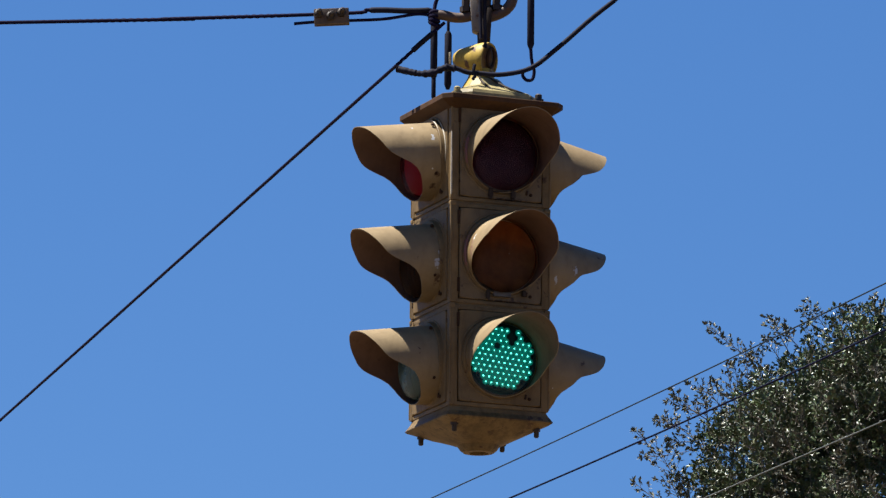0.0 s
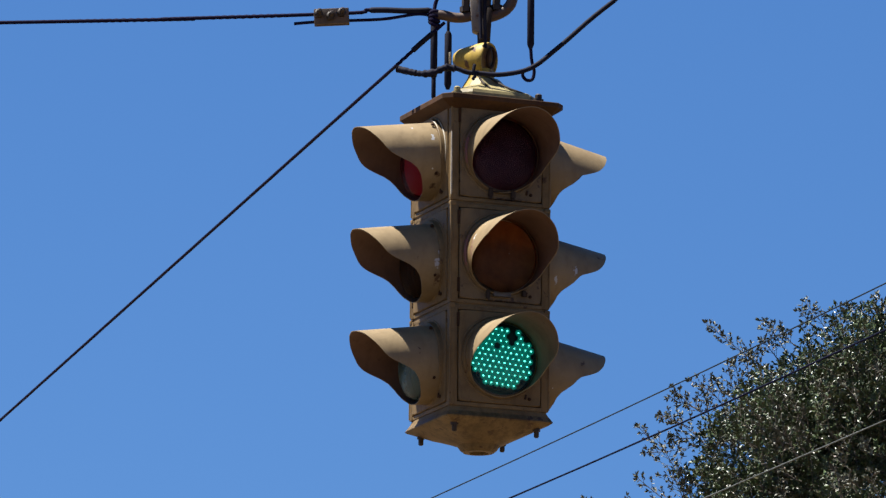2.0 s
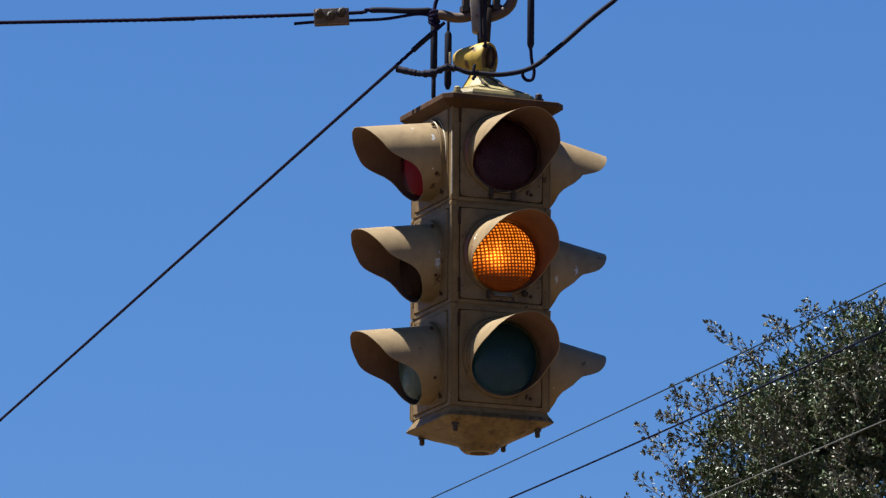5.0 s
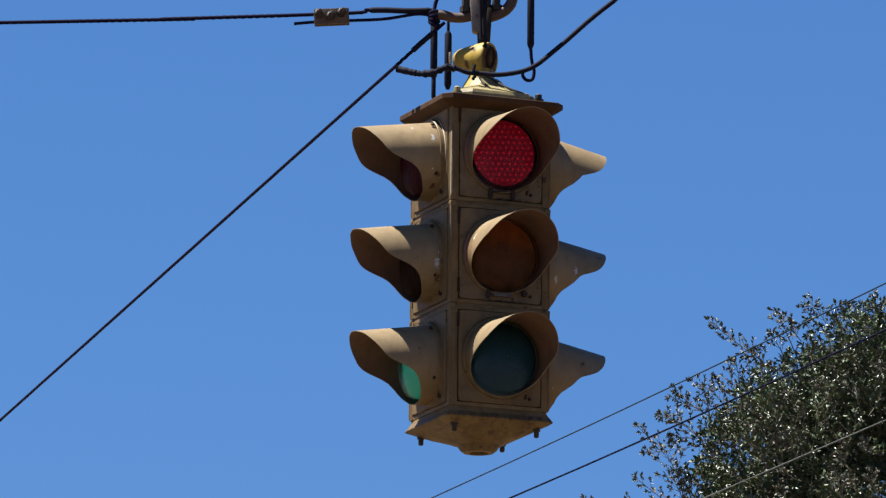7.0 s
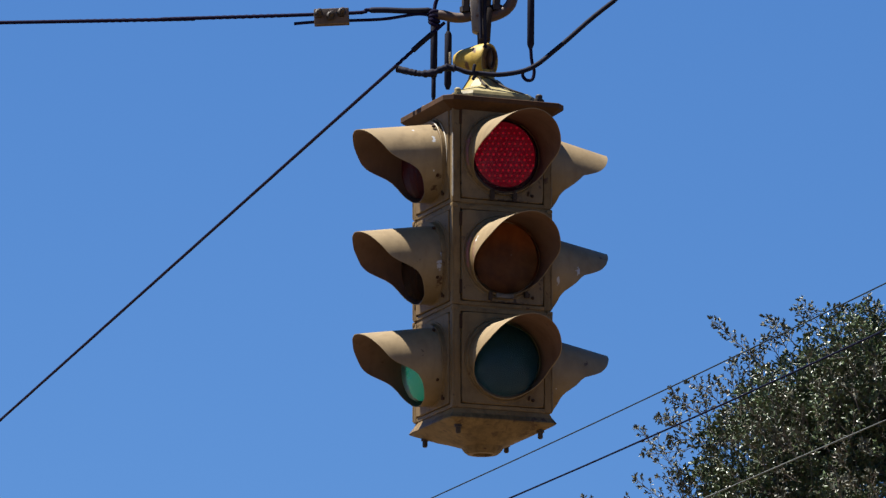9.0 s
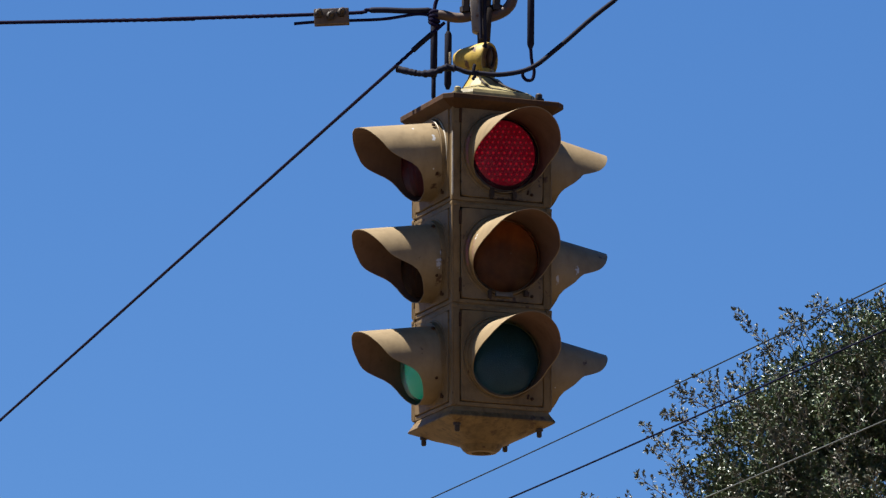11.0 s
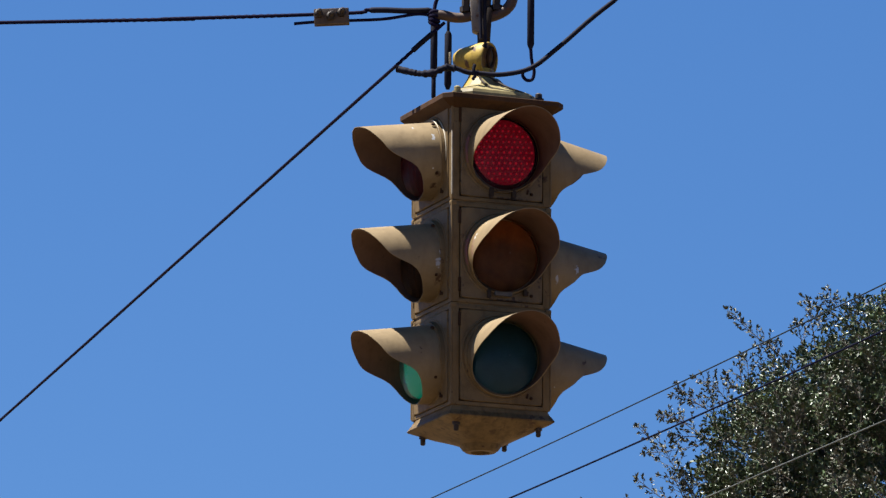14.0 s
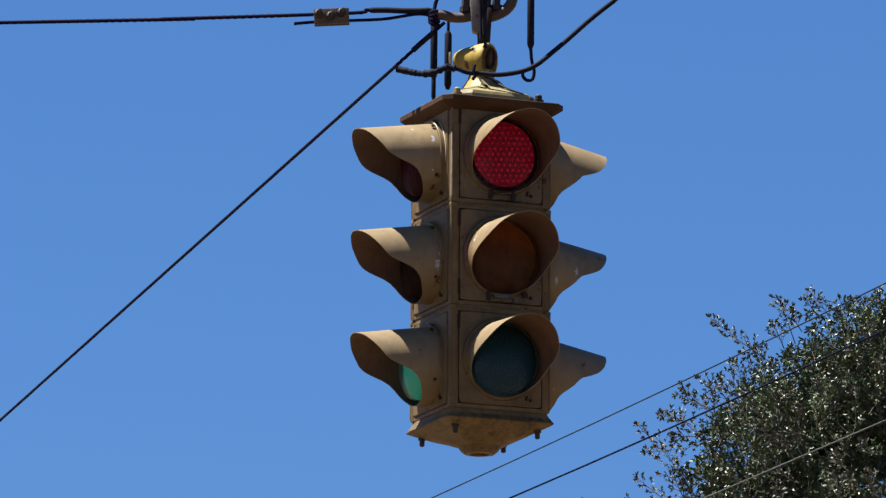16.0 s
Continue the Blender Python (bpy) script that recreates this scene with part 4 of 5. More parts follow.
def branchlet(rng, base, tip, twigs, spread, leaves, size=0.044, stem=0.0055, bow=0.07, tuft=2):
    """A leafy shoot from base to tip. Side twigs turn round the stem; every leaf stands on a twig. Returns leaf corners and twigs."""
    base, tip = np.asarray(base, float), np.asarray(tip, float)
    span = tip - base
    long = float(np.linalg.norm(span))
    way = span / long
    bend = rng.normal(0, 1, 3) * bow * long
    along = np.linspace(0, 1, 8)[:, None]
    path = base + span * along + bend * 4 * along * (1 - along)
    wood = [(path[i], path[i + 1], stem * (1 - 0.095 * i), stem * (1 - 0.095 * (i + 1))) for i in range(7)]
    one = unit(np.cross(way, np.array([0.2, 0.9, 0.4])))
    two = np.cross(way, one)
    at, out = [], []
    turn = rng.uniform(0, 6.28)
    for j, f in enumerate(np.linspace(0.20, 0.90, twigs)):
        turn += 2.4 + rng.normal(0, 0.35)
        foot = base + span * f + bend * 4 * f * (1 - f)
        d = unit(way * rng.uniform(0.55, 1.0) + one * math.cos(turn) + two * math.sin(turn) + np.array([0, 0, 0.18]))
        reach = max(0.03, long * spread * (1.15 - 0.75 * f) * rng.uniform(0.65, 1.2))
        end = foot + d * reach + np.array([0, 0, 0.10 * reach])
        wood.append((foot, end, stem * 0.48, stem * 0.22))
        for g in np.linspace(0.2, 1.0, leaves) ** 0.55:
            at.append(foot + (end - foot) * g)
            out.append(d * 0.75 + rng.normal(0, 0.62, 3))
        for _ in range(tuft):     # the leaves crowd at the twig's end
            at.append(end)
            out.append(d + rng.normal(0, 0.55, 3))
    for _ in range(2 * tuft):
        at.append(tip - way * rng.uniform(0, 0.02))
        out.append(way + rng.normal(0, 0.6, 3))
    return leaf_corners(rng, np.array(at), np.array(out), size), wood


FLANK_LUMP, FLANK_IN, FLANK_FILL = 0.10, -0.012, 0.75     # lumpiness, gap to the skin and fullness of the swaying flank
SWAYING = []    # crown pieces that sway: object, its place, and its tip for a shoot

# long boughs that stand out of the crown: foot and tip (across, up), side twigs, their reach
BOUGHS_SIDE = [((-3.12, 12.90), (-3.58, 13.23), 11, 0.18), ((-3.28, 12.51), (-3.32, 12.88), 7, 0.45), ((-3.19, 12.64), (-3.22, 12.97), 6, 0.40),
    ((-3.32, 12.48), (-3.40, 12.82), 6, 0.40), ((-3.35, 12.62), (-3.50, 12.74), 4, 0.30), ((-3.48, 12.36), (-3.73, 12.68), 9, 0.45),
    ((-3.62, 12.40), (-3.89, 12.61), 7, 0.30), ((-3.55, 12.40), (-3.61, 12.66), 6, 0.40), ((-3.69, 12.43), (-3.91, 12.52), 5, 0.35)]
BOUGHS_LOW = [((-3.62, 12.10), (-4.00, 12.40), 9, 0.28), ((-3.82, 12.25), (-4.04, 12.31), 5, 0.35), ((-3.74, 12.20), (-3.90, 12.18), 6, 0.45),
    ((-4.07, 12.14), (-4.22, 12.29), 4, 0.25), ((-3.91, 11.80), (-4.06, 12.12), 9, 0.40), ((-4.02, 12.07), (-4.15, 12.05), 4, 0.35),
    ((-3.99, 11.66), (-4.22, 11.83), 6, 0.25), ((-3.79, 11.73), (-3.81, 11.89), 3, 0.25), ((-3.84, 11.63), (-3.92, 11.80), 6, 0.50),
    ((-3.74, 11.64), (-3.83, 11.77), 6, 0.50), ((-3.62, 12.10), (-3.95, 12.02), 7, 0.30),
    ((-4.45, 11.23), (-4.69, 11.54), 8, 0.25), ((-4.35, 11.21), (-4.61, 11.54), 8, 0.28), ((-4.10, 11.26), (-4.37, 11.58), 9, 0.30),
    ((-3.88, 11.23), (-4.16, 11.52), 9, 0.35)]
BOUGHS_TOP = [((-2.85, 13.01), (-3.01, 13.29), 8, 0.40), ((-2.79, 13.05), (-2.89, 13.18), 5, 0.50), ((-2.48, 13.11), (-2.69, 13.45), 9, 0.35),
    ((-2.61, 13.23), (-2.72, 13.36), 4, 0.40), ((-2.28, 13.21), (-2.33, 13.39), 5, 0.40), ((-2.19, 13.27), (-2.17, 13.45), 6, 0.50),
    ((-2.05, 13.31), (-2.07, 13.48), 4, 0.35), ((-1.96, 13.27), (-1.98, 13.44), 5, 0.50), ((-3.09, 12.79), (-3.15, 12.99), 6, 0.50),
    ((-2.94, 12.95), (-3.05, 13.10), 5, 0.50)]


def build_tree():
    rng = np.random.default_rng(11)
    tree = thing("oak_tree", TREE, "dark green oak with glossy small leaves swaying in wind", "tree")
    bm = bmesh.new()
    tube(bm, spline([(0, 0, -0.1), (0.05, 0, 1.2), (-0.1, 0.1, 3.0), (0.1, 0, 5.0), (0.0, 0.1, 7.4), (0.1, 0, 9.6)], 5),
         [0.62 - 0.50 * (i / 25) ** 0.7 for i in range(26)], 14)
    part("trunk", bm, BARK, tree)
    for i in range(13):
        a = 2 * math.pi * i / 13 + rng.uniform(-0.2, 0.2)
        z0 = 3.6 + 5.0 * ((i * 5) % 13) / 13
        out, rise = rng.uniform(2.6, 3.3), rng.uniform(1.3, 3.4)
        end = (out * math.cos(a), out * math.sin(a), z0 + rise)
        bm = bmesh.new()
        tube(bm, spline([(0, 0, z0), (0.45 * end[0], 0.45 * end[1], z0 + 0.35 * rise + rng.uniform(-0.2, 0.2)), end], 6), [0.17 - 0.14 * k / 12 for k in range(13)], 8)
        part("limb", bm, BARK, tree)
    # clumps all through the outer crown; the upper flank towards the street is split into pieces that sway
    n = 2600
    d = unit(rng.normal(0, 1, (n, 3)))
    lump = np.array([0.5 * noise.noise(Vector(v) * 2.3) + 0.25 * noise.noise(Vector(v) * 5.1) for v in d])
    r = rng.uniform(0.72, 1.0, n) ** 0.7 * (1 + 0.16 * lump)
    centre = d * r[:, None] * np.array(CROWN_R) + np.array(CROWN - TREE)
    centre = centre[centre[:, 2] > 4.6]
    near = (centre[:, 0] < -1.2) & (centre[:, 2] > 10.9) & (centre[:, 1] < 0.8)
    rest = np.repeat(centre[~near], 30, axis=0)
    rest = rest + rng.normal(0, 0.17, rest.shape)
    tagged(part("crown", leafy_mesh("crown", leaf_corners(rng, rest, rng.normal(0, 1, rest.shape) + np.array([0, 0, 0.3]), 0.072)), None, tree), kind="stuff")
    # the swaying flank: leafy branchlets, lumpy, thinning out towards the skin
    m = 30000
    q = np.stack([rng.uniform(-5.2, -1.2, m), rng.uniform(-3.4, 0.8, m), rng.uniform(0.8, 4.0, m)], axis=1)
    u = q / np.array(CROWN_R)
    k = (np.abs(u) ** 3.2).sum(axis=1) ** (1 / 3.2)      # a full-shouldered crown
    lump = np.array([0.55 * noise.noise(Vector(v) * 3.1) + 0.5 * noise.noise(Vector(v) * 8.0) for v in u])
    depth = 1 + FLANK_LUMP * lump - k - FLANK_IN
    keep = (depth > 0) & (depth < 0.32) & (rng.uniform(0, 1, m) < (0.10 + 3.0 * depth) * np.clip(0.62 + 2.6 * lump, 0.04, 1.6) * FLANK_FILL)
    cells = {}
    for c, v in zip(q[keep] + np.array(CROWN - TREE), u[keep]):
        cells.setdefault((int((c[0] + 6) / 0.5), int(c[2] / 0.5)), []).append((c, v))
    for key in sorted(cells):
        mid = np.mean([c for c, v in cells[key]], axis=0)
        leaves, wood = [], []
        for c, v in cells[key]:
            way = unit(v * np.array([1, 0.7, 1]) * 0.9 + np.array([-0.05, 0, 0.45]) + rng.normal(0, 0.5, 3))
            long = rng.uniform(0.20, 0.36)
            some, sticks = branchlet(rng, c - mid - way * long * 0.7, c - mid + way * long * 0.3, 7, 0.38, 5, 0.041, 0.0040)
            leaves.append(some)
            wood += sticks
        ob = part("crown_piece", leafy_mesh("crown_piece", np.concatenate(leaves), wood), None, tree, "", Matrix.Translation(mid))
        tagged(ob, kind="stuff")
        SWAYING.append((ob, Vector(mid), None))
    shoots = []
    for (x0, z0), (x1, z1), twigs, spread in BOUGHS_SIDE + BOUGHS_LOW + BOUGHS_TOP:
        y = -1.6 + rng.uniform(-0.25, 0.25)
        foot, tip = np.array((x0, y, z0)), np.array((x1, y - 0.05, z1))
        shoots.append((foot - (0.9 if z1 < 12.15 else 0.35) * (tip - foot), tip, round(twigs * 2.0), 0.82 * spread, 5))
    # and small ones all over the skin
    for _ in range(120):
        a, b = rng.uniform(radians(98), radians(150)), rng.uniform(radians(-75), radians(20))
        d = np.array((math.cos(a), math.sin(a) * math.sin(b), math.sin(a) * math.cos(b)))
        w = d * np.array(CROWN_R) / (np.abs(d) ** 3.2).sum() ** (1 / 3.2)
        foot = np.array(CROWN - TREE) + w * rng.uniform(0.90, 0.97)
        if foot[0] < -3.3 and foot[2] < 12.5:
            continue
        way = unit(d + np.array((-0.25, 0.0, 0.55)) + rng.normal(0, 0.25, 3))
        shoots.append((foot, foot + way * rng.uniform(0.16, 0.30), 7, 0.42, 5))
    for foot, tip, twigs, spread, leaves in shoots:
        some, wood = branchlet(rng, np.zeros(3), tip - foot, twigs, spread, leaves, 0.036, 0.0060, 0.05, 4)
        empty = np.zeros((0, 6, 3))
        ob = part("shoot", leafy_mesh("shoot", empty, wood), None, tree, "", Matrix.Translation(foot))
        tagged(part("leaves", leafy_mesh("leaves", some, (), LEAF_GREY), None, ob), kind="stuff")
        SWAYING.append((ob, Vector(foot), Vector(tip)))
    return tree


oak = build_tree()


def build_blown_leaf():
    """A narrow dry leaf, cupped along its midrib, with its stalk."""
    leaf = thing("blown_leaf", (-1.2, 30.0, 0.05), "small dark dry leaf tumbling on the wind", "leaf")
    bm = bmesh.new()
    rows = []
    for i in range(9):
        k = i / 8
        w = 0.0034 * math.sin(math.pi * (0.06 + 0.90 * k)) ** 0.45
        bow = 0.004 * math.sin(math.pi * k)
        rows.append([bm.verts.new((w * c, bow + 0.0016 * abs(c), -0.024 + 0.05 * k)) for c in (-1, -0.5, 0, 0.5, 1)])
    for one, two in zip(rows, rows[1:]):
        for i in range(4):
            bm.faces.new((one[i], one[i + 1], two[i + 1], two[i]))
    bmesh.ops.solidify(bm, geom=bm.faces[:], thickness=0.0008)
    part("blade", bm, DRY_LEAF, leaf)
    bm = bmesh.new()
    tube(bm, spline([(0, 0.0005, -0.023), (0.001, 0.002, -0.029), (0.0, 0.004, -0.034)], 3), [0.0007] * 7, 6)
    part("stalk", bm, TWIG, leaf)
    return leaf


blown_leaf = build_blown_leaf()

# ---- movement ----
# The sway of the oak's crown at ten places: seconds, metres to the side, metres up.
GUST_HIGH = [(0, 0, 0), (0.5, -0.039, -0.039), (1, -0.008, -0.023), (1.5, -0.008, 0), (2, 0, 0.016), (2.5, -0.008, -0.008),
    (3, -0.047, -0.047), (3.5, -0.023, -0.023), (4, -0.015, -0.015), (6.5, 0.032, 0.055), (7, 0.016, 0.047), (7.5, 0, 0.047),
    (8, -0.015, 0.016), (8.5, -0.023, 0), (9, 0.047, 0.055), (11.5, 0.289, 0.185), (12, 0.282, 0.18), (12.5, 0.18, 0.125),
    (13, 0.172, 0.141), (13.5, 0.102, 0.102), (14, 0.188, 0.156), (14.5, 0.25, 0.203), (15, 0.266, 0.219), (15.5, 0.203, 0.148),
    (16, 0.032, 0.07)]
GUST_TOP = [(0, 0, 0), (0.5, 0.023, -0.008), (1, 0.023, -0.023), (1.5, 0.055, 0.023), (2, -0.008, 0.008), (2.5, 0.023, 0),
    (3, -0.023, -0.032), (3.5, 0, -0.008), (4, -0.016, -0.016), (6.5, 0.015, 0.031), (7, 0.008, 0.039), (7.5, -0.016, 0.055),
    (8, -0.023, 0.023), (8.5, -0.008, 0.023), (9, -0.055, 0.008), (11.5, 0.164, 0.067), (12, 0.234, 0.086), (12.5, 0.25, 0.062),
    (13, 0.18, 0.078), (13.5, 0.109, 0.086), (14, 0.172, 0.117), (14.5, 0.18, 0.18), (15, 0.218, 0.164), (15.5, 0.187, 0.117),
    (16, 0.031, 0.102)]
GUST_LOW = [(0, 0, 0), (0.5, 0.008, 0.015), (1, 0, 0.015), (1.5, 0.015, 0.015), (2, 0.031, 0.039), (2.5, 0.015, 0.015),
    (3, -0.008, 0), (3.5, 0.023, 0.023), (4, 0.031, 0.039), (6.5, 0.031, 0.055), (7, 0.023, 0.047), (7.5, 0.023, 0.062),
    (8, 0.015, 0.039), (8.5, 0.008, 0.015), (9, 0.023, 0.023), (11.5, 0.086, 0.075), (12, 0.093, 0.086), (12.5, 0.078, 0.093),
    (13, 0.093, 0.117), (13.5, 0.015, 0.023), (14, 0.023, 0.039), (14.5, 0.086, 0.117), (15, 0.109, 0.156), (15.5, 0.047, 0.086),
    (16, 0.023, 0.055)]
GUST_MIDDLE = [(0, 0, 0), (0.5, -0.008, 0.008), (1, -0.016, -0.016), (1.5, -0.008, 0.008), (2, 0.008, 0.031), (2.5, -0.008, 0.008),
    (3, -0.031, -0.023), (3.5, -0.008, 0), (4, 0, 0.015), (6.5, 0.031, 0.047), (7, 0.016, 0.031), (7.5, 0.023, 0.047),
    (8, 0.008, 0.031), (8.5, -0.008, 0.015), (9, -0.016, 0.008), (11.5, 0.079, 0.091), (12, 0.102, 0.109), (12.5, 0.078, 0.086),
    (13, 0.109, 0.109), (13.5, 0.039, 0.047), (14, 0.039, 0.055), (14.5, 0.102, 0.109), (15, 0.133, 0.133), (15.5, 0.102, 0.094),
    (16, 0.094, 0.062)]
GUST_CREST = [(0, 0, 0), (0.5, 0.015, -0.005), (1, 0.015, -0.015), (1.5, 0.071, 0.041), (2, -0.046, -0.031), (2.5, 0.025, 0),
    (3, -0.02, -0.046), (3.5, 0, -0.015), (4, -0.015, -0.036), (6.5, 0.081, 0.067), (7, 0.066, 0.067), (7.5, 0.025, 0.067),
    (8, 0.015, 0.01), (8.5, 0.03, 0.026), (9, -0.005, 0), (11.5, 0.299, 0.123), (12, 0.436, 0.184), (12.5, 0.436, 0.143),
    (13, 0.304, 0.159), (13.5, 0.117, 0.148), (14, 0.35, 0.22), (14.5, 0.365, 0.251), (15, 0.345, 0.266), (15.5, 0.304, 0.205),
    (16, 0.081, 0.189)]
GUST_EDGE = [(0, 0, 0), (0.5, -0.005, -0.01), (1, 0.015, 0), (1.5, 0.025, 0.005), (2, 0.015, 0.015), (2.5, -0.005, -0.01),
    (3, -0.015, -0.01), (3.5, -0.046, -0.031), (4, -0.02, -0.01), (6.5, 0, 0.02), (7, 0, 0.02), (7.5, -0.03, 0.031),
    (8, -0.03, 0.005), (8.5, -0.02, 0.005), (9, -0.056, -0.01), (11.5, 0.101, 0.051), (12, 0.147, 0.061), (12.5, 0.157, 0.056),
    (13, 0.172, 0.087), (13.5, 0.076, 0.072), (14, 0.112, 0.077), (14.5, 0.132, 0.092), (15, 0.162, 0.108), (15.5, 0.127, 0.077),
    (16, 0.046, 0.061)]
GUST_BOUGH = [(0, 0, 0), (0.5, -0.025, -0.02), (1, 0, -0.02), (1.5, 0, 0), (2, 0.01, 0.015), (2.5, 0, -0.005),
    (3, -0.03, -0.036), (3.5, -0.01, -0.02), (4, 0, -0.015), (6.5, 0.015, 0.046), (7, 0.01, 0.031), (7.5, -0.01, 0.041),
    (8, 0, 0.026), (8.5, -0.015, 0), (9, 0.025, 0.026), (11.5, 0.162, 0.067), (12, 0.152, 0.072), (12.5, 0.132, 0.061),
    (13, 0.117, 0.061), (13.5, 0.046, 0.031), (14, 0.101, 0.072), (14.5, 0.152, 0.108), (15, 0.172, 0.118), (15.5, 0.122, 0.072),
    (16, 0.02, 0.02)]
GUST_FOOT = [(0, 0, 0), (0.5, 0.01, 0.015), (1, 0.01, 0.01), (1.5, 0.015, 0.015), (2, 0.025, 0.046), (2.5, 0.01, 0.026),
    (3, 0, 0), (3.5, 0.015, 0.026), (4, 0.025, 0.041), (6.5, 0.025, 0.046), (7, 0.015, 0.041), (7.5, 0.015, 0.056),
    (8, 0.015, 0.041), (8.5, 0.01, 0.026), (9, 0.015, 0.031), (11.5, 0.046, 0.077), (12, 0.071, 0.087), (12.5, 0.061, 0.077),
    (13, 0.061, 0.118), (13.5, 0.015, 0.031), (14, 0.025, 0.031), (14.5, 0.061, 0.108), (15, 0.076, 0.143), (15.5, 0.041, 0.072),
    (16, 0.025, 0.041)]
GUST_DEEP = [(0, 0, 0), (0.5, 0, 0.01), (1, 0, 0.015), (1.5, 0, 0.015), (2, 0.015, 0.02), (2.5, 0, 0.005),
    (3, -0.01, 0.005), (3.5, 0, 0.02), (4, -0.01, 0.02), (6.5, 0.01, 0.02), (7, 0.01, 0.02), (7.5, 0.015, 0.02),
    (8, 0.01, 0.01), (8.5, 0, 0.005), (9, 0.01, 0.01), (11.5, 0, 0.005), (12, 0.03, 0.036), (12.5, 0.015, 0.02),
    (13, 0.056, 0.041), (13.5, -0.03, -0.005), (14, -0.03, -0.005), (14.5, 0.01, 0.01), (15, 0.03, 0.026), (15.5, -0.01, 0.005),
    (16, -0.02, 0)]
GUST_UNDER = [(0, 0, 0), (0.5, 0, 0.01), (1, 0.005, 0.025), (1.5, 0.01, 0.035), (2, 0.03, 0.075), (2.5, 0.02, 0.05),
    (3, 0, 0.015), (3.5, 0.015, 0.045), (4, 0.02, 0.055), (6.5, 0.03, 0.105), (7, 0.03, 0.085), (7.5, 0.03, 0.115),
    (8, 0.03, 0.085), (8.5, 0.015, 0.04), (9, 0.03, 0.09), (11.5, 0.05, 0.125), (12, 0.095, 0.175), (12.5, 0.075, 0.125),
    (13, 0.07, 0.16), (13.5, 0.01, 0.045), (14, 0.02, 0.055), (14.5, 0.07, 0.165), (15, 0.115, 0.225), (15.5, 0.055, 0.085),
    (16, 0.03, 0.055)]
GUSTS = [
    ((-3.53, 13.17), GUST_HIGH),
    ((-2.66, 13.38), GUST_TOP),
    ((-4.21, 12.27), GUST_LOW),
    ((-3.75, 12.58), GUST_MIDDLE),
    ((-3.01, 13.29), GUST_CREST),
    ((-2.17, 13.42), GUST_EDGE),
    ((-3.32, 12.84), GUST_BOUGH),
    ((-4.20, 11.78), GUST_FOOT),
    ((-2.82, 11.90), GUST_DEEP),
    ((-4.62, 11.58), GUST_UNDER),
]


def sway(mid, k):
    """The shift of a crown piece in row k, from those places weighted by nearness."""
    total, dx, dz = 1e-9, 0.0, 0.0
    for (gx, gz), rows in GUSTS:
        w = 1.0 / (0.02 + (mid.x - gx) ** 2 + (mid.z - gz) ** 2) ** 1.5
        total, dx, dz = total + w, dx + w * rows[k][1], dz + w * rows[k][2]
    return dx / total, dz / total


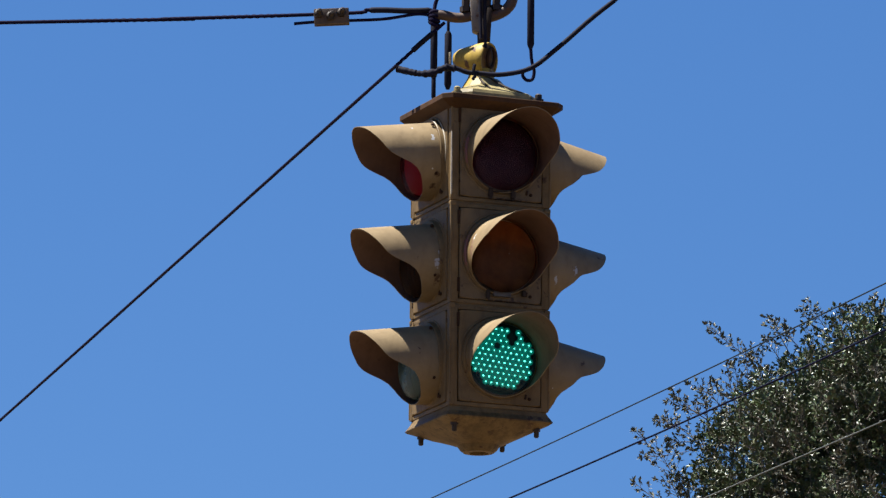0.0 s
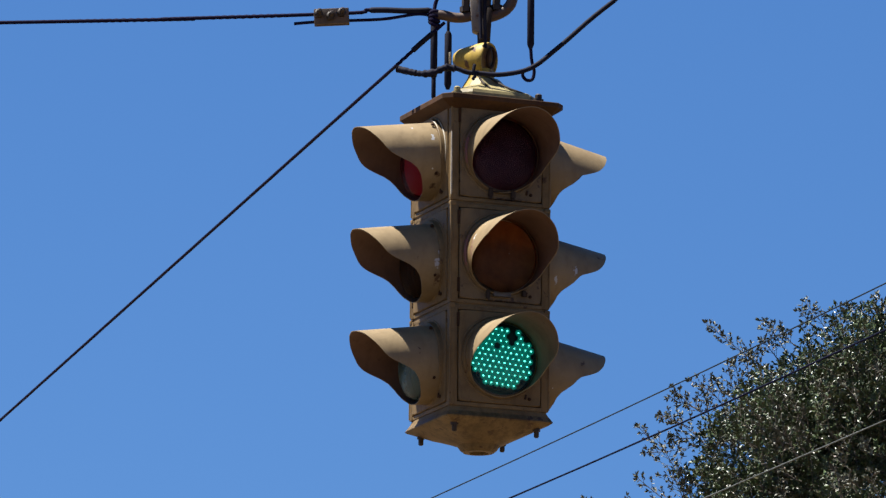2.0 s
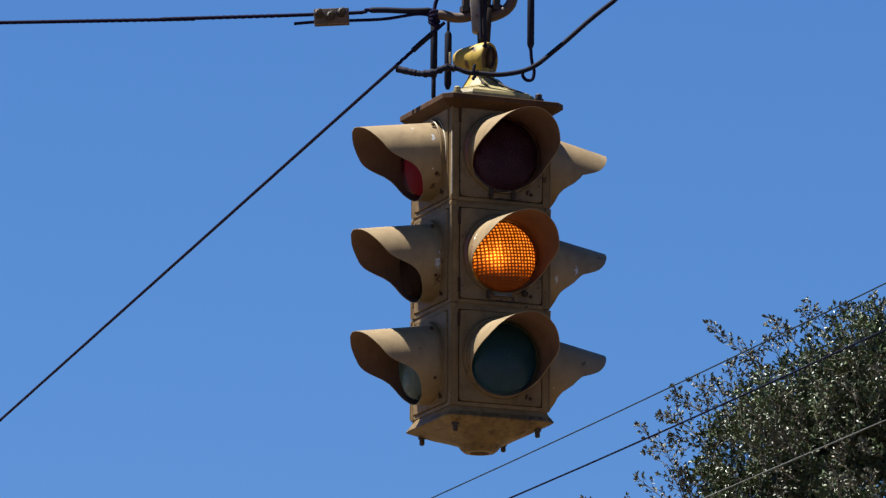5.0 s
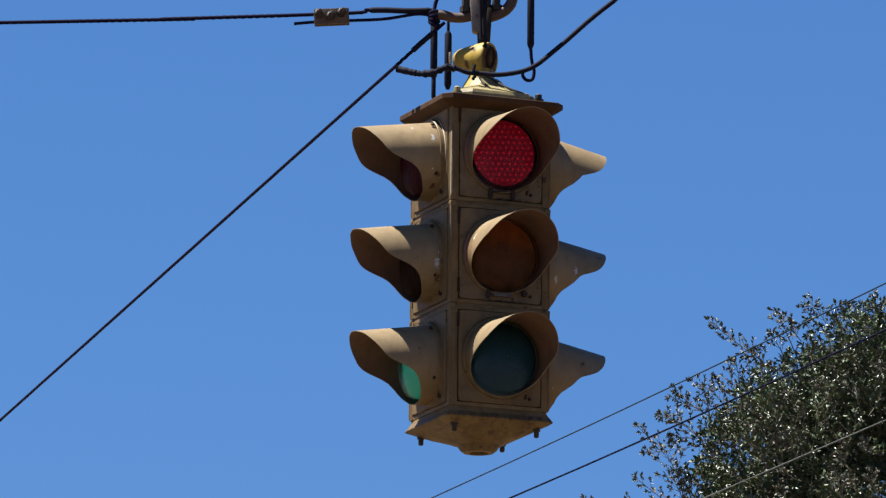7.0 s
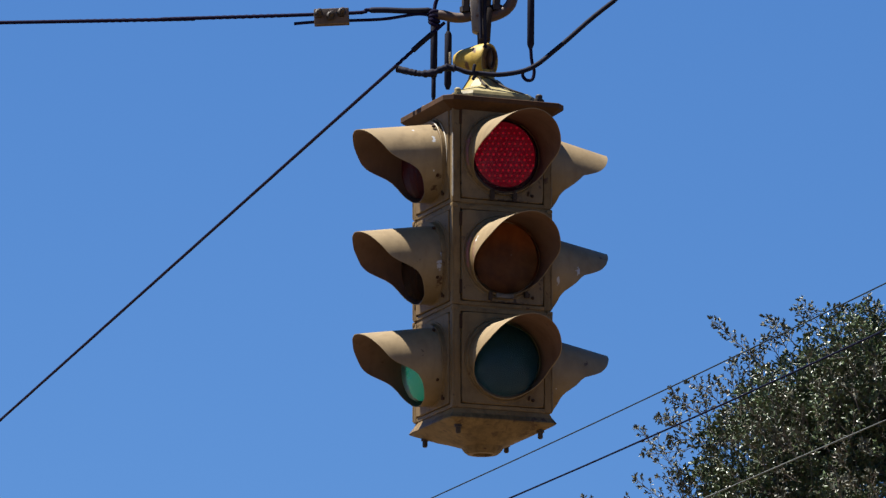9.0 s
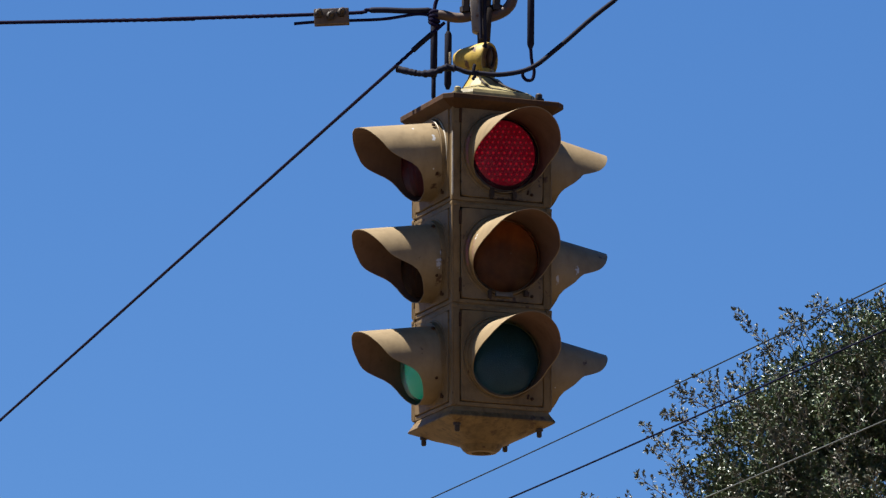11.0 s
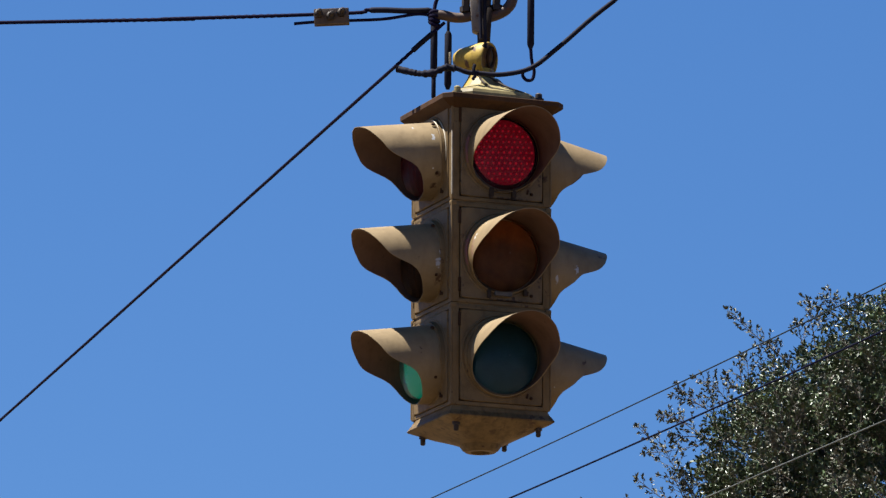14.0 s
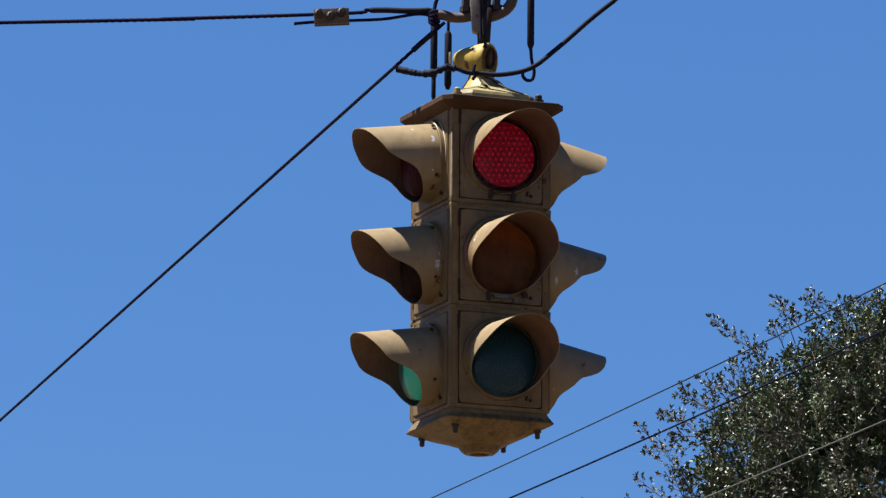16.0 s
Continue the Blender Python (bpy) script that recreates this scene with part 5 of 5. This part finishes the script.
def motions():
    # the signal swings on its hanger: seconds, degrees about x, y and z, metres up
    rows = []
    for t, a, b, c, up in (
            (0.0, 0.0, 0.0, 0.0, 0.0), (0.5, 0.067, -0.219, -0.003, 0.0006), (1.0, 0.275, -0.406, -0.012, -0.0014), (1.5, 0.0, 0.0, 0.0, 0.0),
            (2.0, 0.0, 0.0, 0.0, 0.0), (2.5, 0.324, -0.353, 0.127, -0.0012), (3.0, 0.179, -0.232, -0.063, -0.0013), (3.5, 0.0, 0.0, 0.0, 0.0),
            (4.0, 0.154, -0.281, -0.028, -0.0013), (4.5, 0.1, -0.1, 0, 0), (5.0, -0.05, -0.15, 0, 0), (5.5, 0.15, -0.35, 0, 0),
            (6.0, 0.05, -0.2, 0, 0), (6.5, -0.001, -0.353, -0.01, -0.0014), (7.0, 0.0, 0.0, 0.0, 0.0), (7.5, 0.295, -0.546, -0.076, -0.0024),
            (8.0, -0.037, -0.491, 0.057, 0.0005), (8.5, -0.071, -0.124, 0.008, -0.0002), (9.0, 0.375, -0.57, -0.147, -0.0024), (9.5, 0.1, -0.3, 0, 0),
            (10.0, -0.1, -0.35, 0, 0), (10.5, 0.15, -0.5, 0, 0), (11.0, 0.0, -0.4, 0, 0), (11.5, 0.061, -0.522, 0.067, 0.001),
            (12.0, -0.156, -0.422, -0.016, -0.0003), (12.5, 0.125, -0.563, -0.104, -0.0008), (13.0, -0.169, -0.975, 0.168, -0.0003), (13.5, -0.298, -0.921, -0.154, 0.0018),
            (14.0, -0.163, -0.275, -0.114, 0.0007), (14.5, 0.237, -0.562, -0.1, -0.0007), (15.0, 0.087, -0.478, -0.063, 0.0002), (15.5, -0.227, 0.218, 0.012, 0.0003),
            (16.0, 0.337, -0.149, -0.112, -0.0018),
    ):
        rows.append((t, Matrix.Translation(PIVOT + Vector((0, 0, up))) @ pose(0, 0, 0, 0, 0, c) @ pose(0, 0, 0, a) @ pose(0, 0, 0, 0, b) @ pose(0, 0, 0, 0, 0, YAW)))
    walk(signal, rows)
    # a lamp insert slides forward to its lens while it shines, and back behind the reflector when it is out
    for (face, colour), times in (((0, "green"), [(0.0, 1), (2.83, 1), (2.87, 0), (16.0, 0)]),
                                  ((0, "amber"), [(0.0, 0), (2.90, 0), (2.94, 1), (6.84, 1), (6.88, 0), (16.0, 0)]),
                                  ((0, "red"), [(0.0, 0), (6.90, 0), (6.94, 1), (16.0, 1)]),
                                  ((3, "red"), [(0.0, 1), (6.83, 1), (6.87, 0), (16.0, 0)]),
                                  ((3, "green"), [(0.0, 0), (6.83, 0), (6.87, 1), (16.0, 1)])):
        lamp, rest = LAMPS[face, colour]
        walk(lamp, [(t, rest @ Matrix.Translation((0, -0.015 if lit else 0.038, 0))) for t, lit in times])
    # a leaf lifts from the road, comes by on the wind and sinks again: seconds, across, up, pitch, lean
    walk(blown_leaf, [(t, pose(x, 30.0, z, tilt, lean, 0)) for t, x, z, tilt, lean in (
        (0.0, -0.3, 0.010, -80, 0), (11.0, -0.3, 0.010, -80, 0), (12.0, -0.1, 0.9, -60, 20), (13.0, -0.2, 3.2, -30, 10), (14.0, -0.4, 5.6, 0, 0),
        (14.7, -0.97, 6.661, 0, 0), (14.8, -1.087, 6.712, 0, 0), (14.9, -1.194, 6.753, 0, 0), (15.0, -1.275, 6.784, 5, 0), (15.1, -1.332, 6.820, 12, 0),
        (15.2, -1.351, 6.839, 25, -3), (15.3, -1.335, 6.852, 42, -14), (15.4, -1.288, 6.842, 52, -25), (15.5, -1.218, 6.824, 62, -28),
        (15.6, -1.120, 6.809, 76, -28), (15.7, -0.995, 6.792, 80, -28), (15.8, -0.848, 6.772, 82, -28), (16.0, -0.506, 6.709, 85, -28))])
    for ob, mid, tip in SWAYING:
        path = []
        for k in range(len(GUSTS[0][1])):
            dx, dz = sway(mid, k)
            turn = 8 * dx
            if tip:     # a shoot bends about its foot until its tip has gone its own way
                out = tip - mid
                tx, tz = sway(tip, k)
                turn = math.degrees(((tx - dx) * out.z - (tz - dz) * out.x) / (out.x ** 2 + out.z ** 2))
                far = ((tx - dx) * out.x + (tz - dz) * out.z) / (out.x ** 2 + out.z ** 2)
                dx, dz = dx + far * out.x, dz + far * out.z
            path.append((GUSTS[0][1][k][0], Matrix.Translation(mid + Vector((dx, 0.3 * dx, dz))) @ pose(0, 0, 0, 0, max(-25.0, min(25.0, turn)), 0)))
        walk(ob, path)


motions()
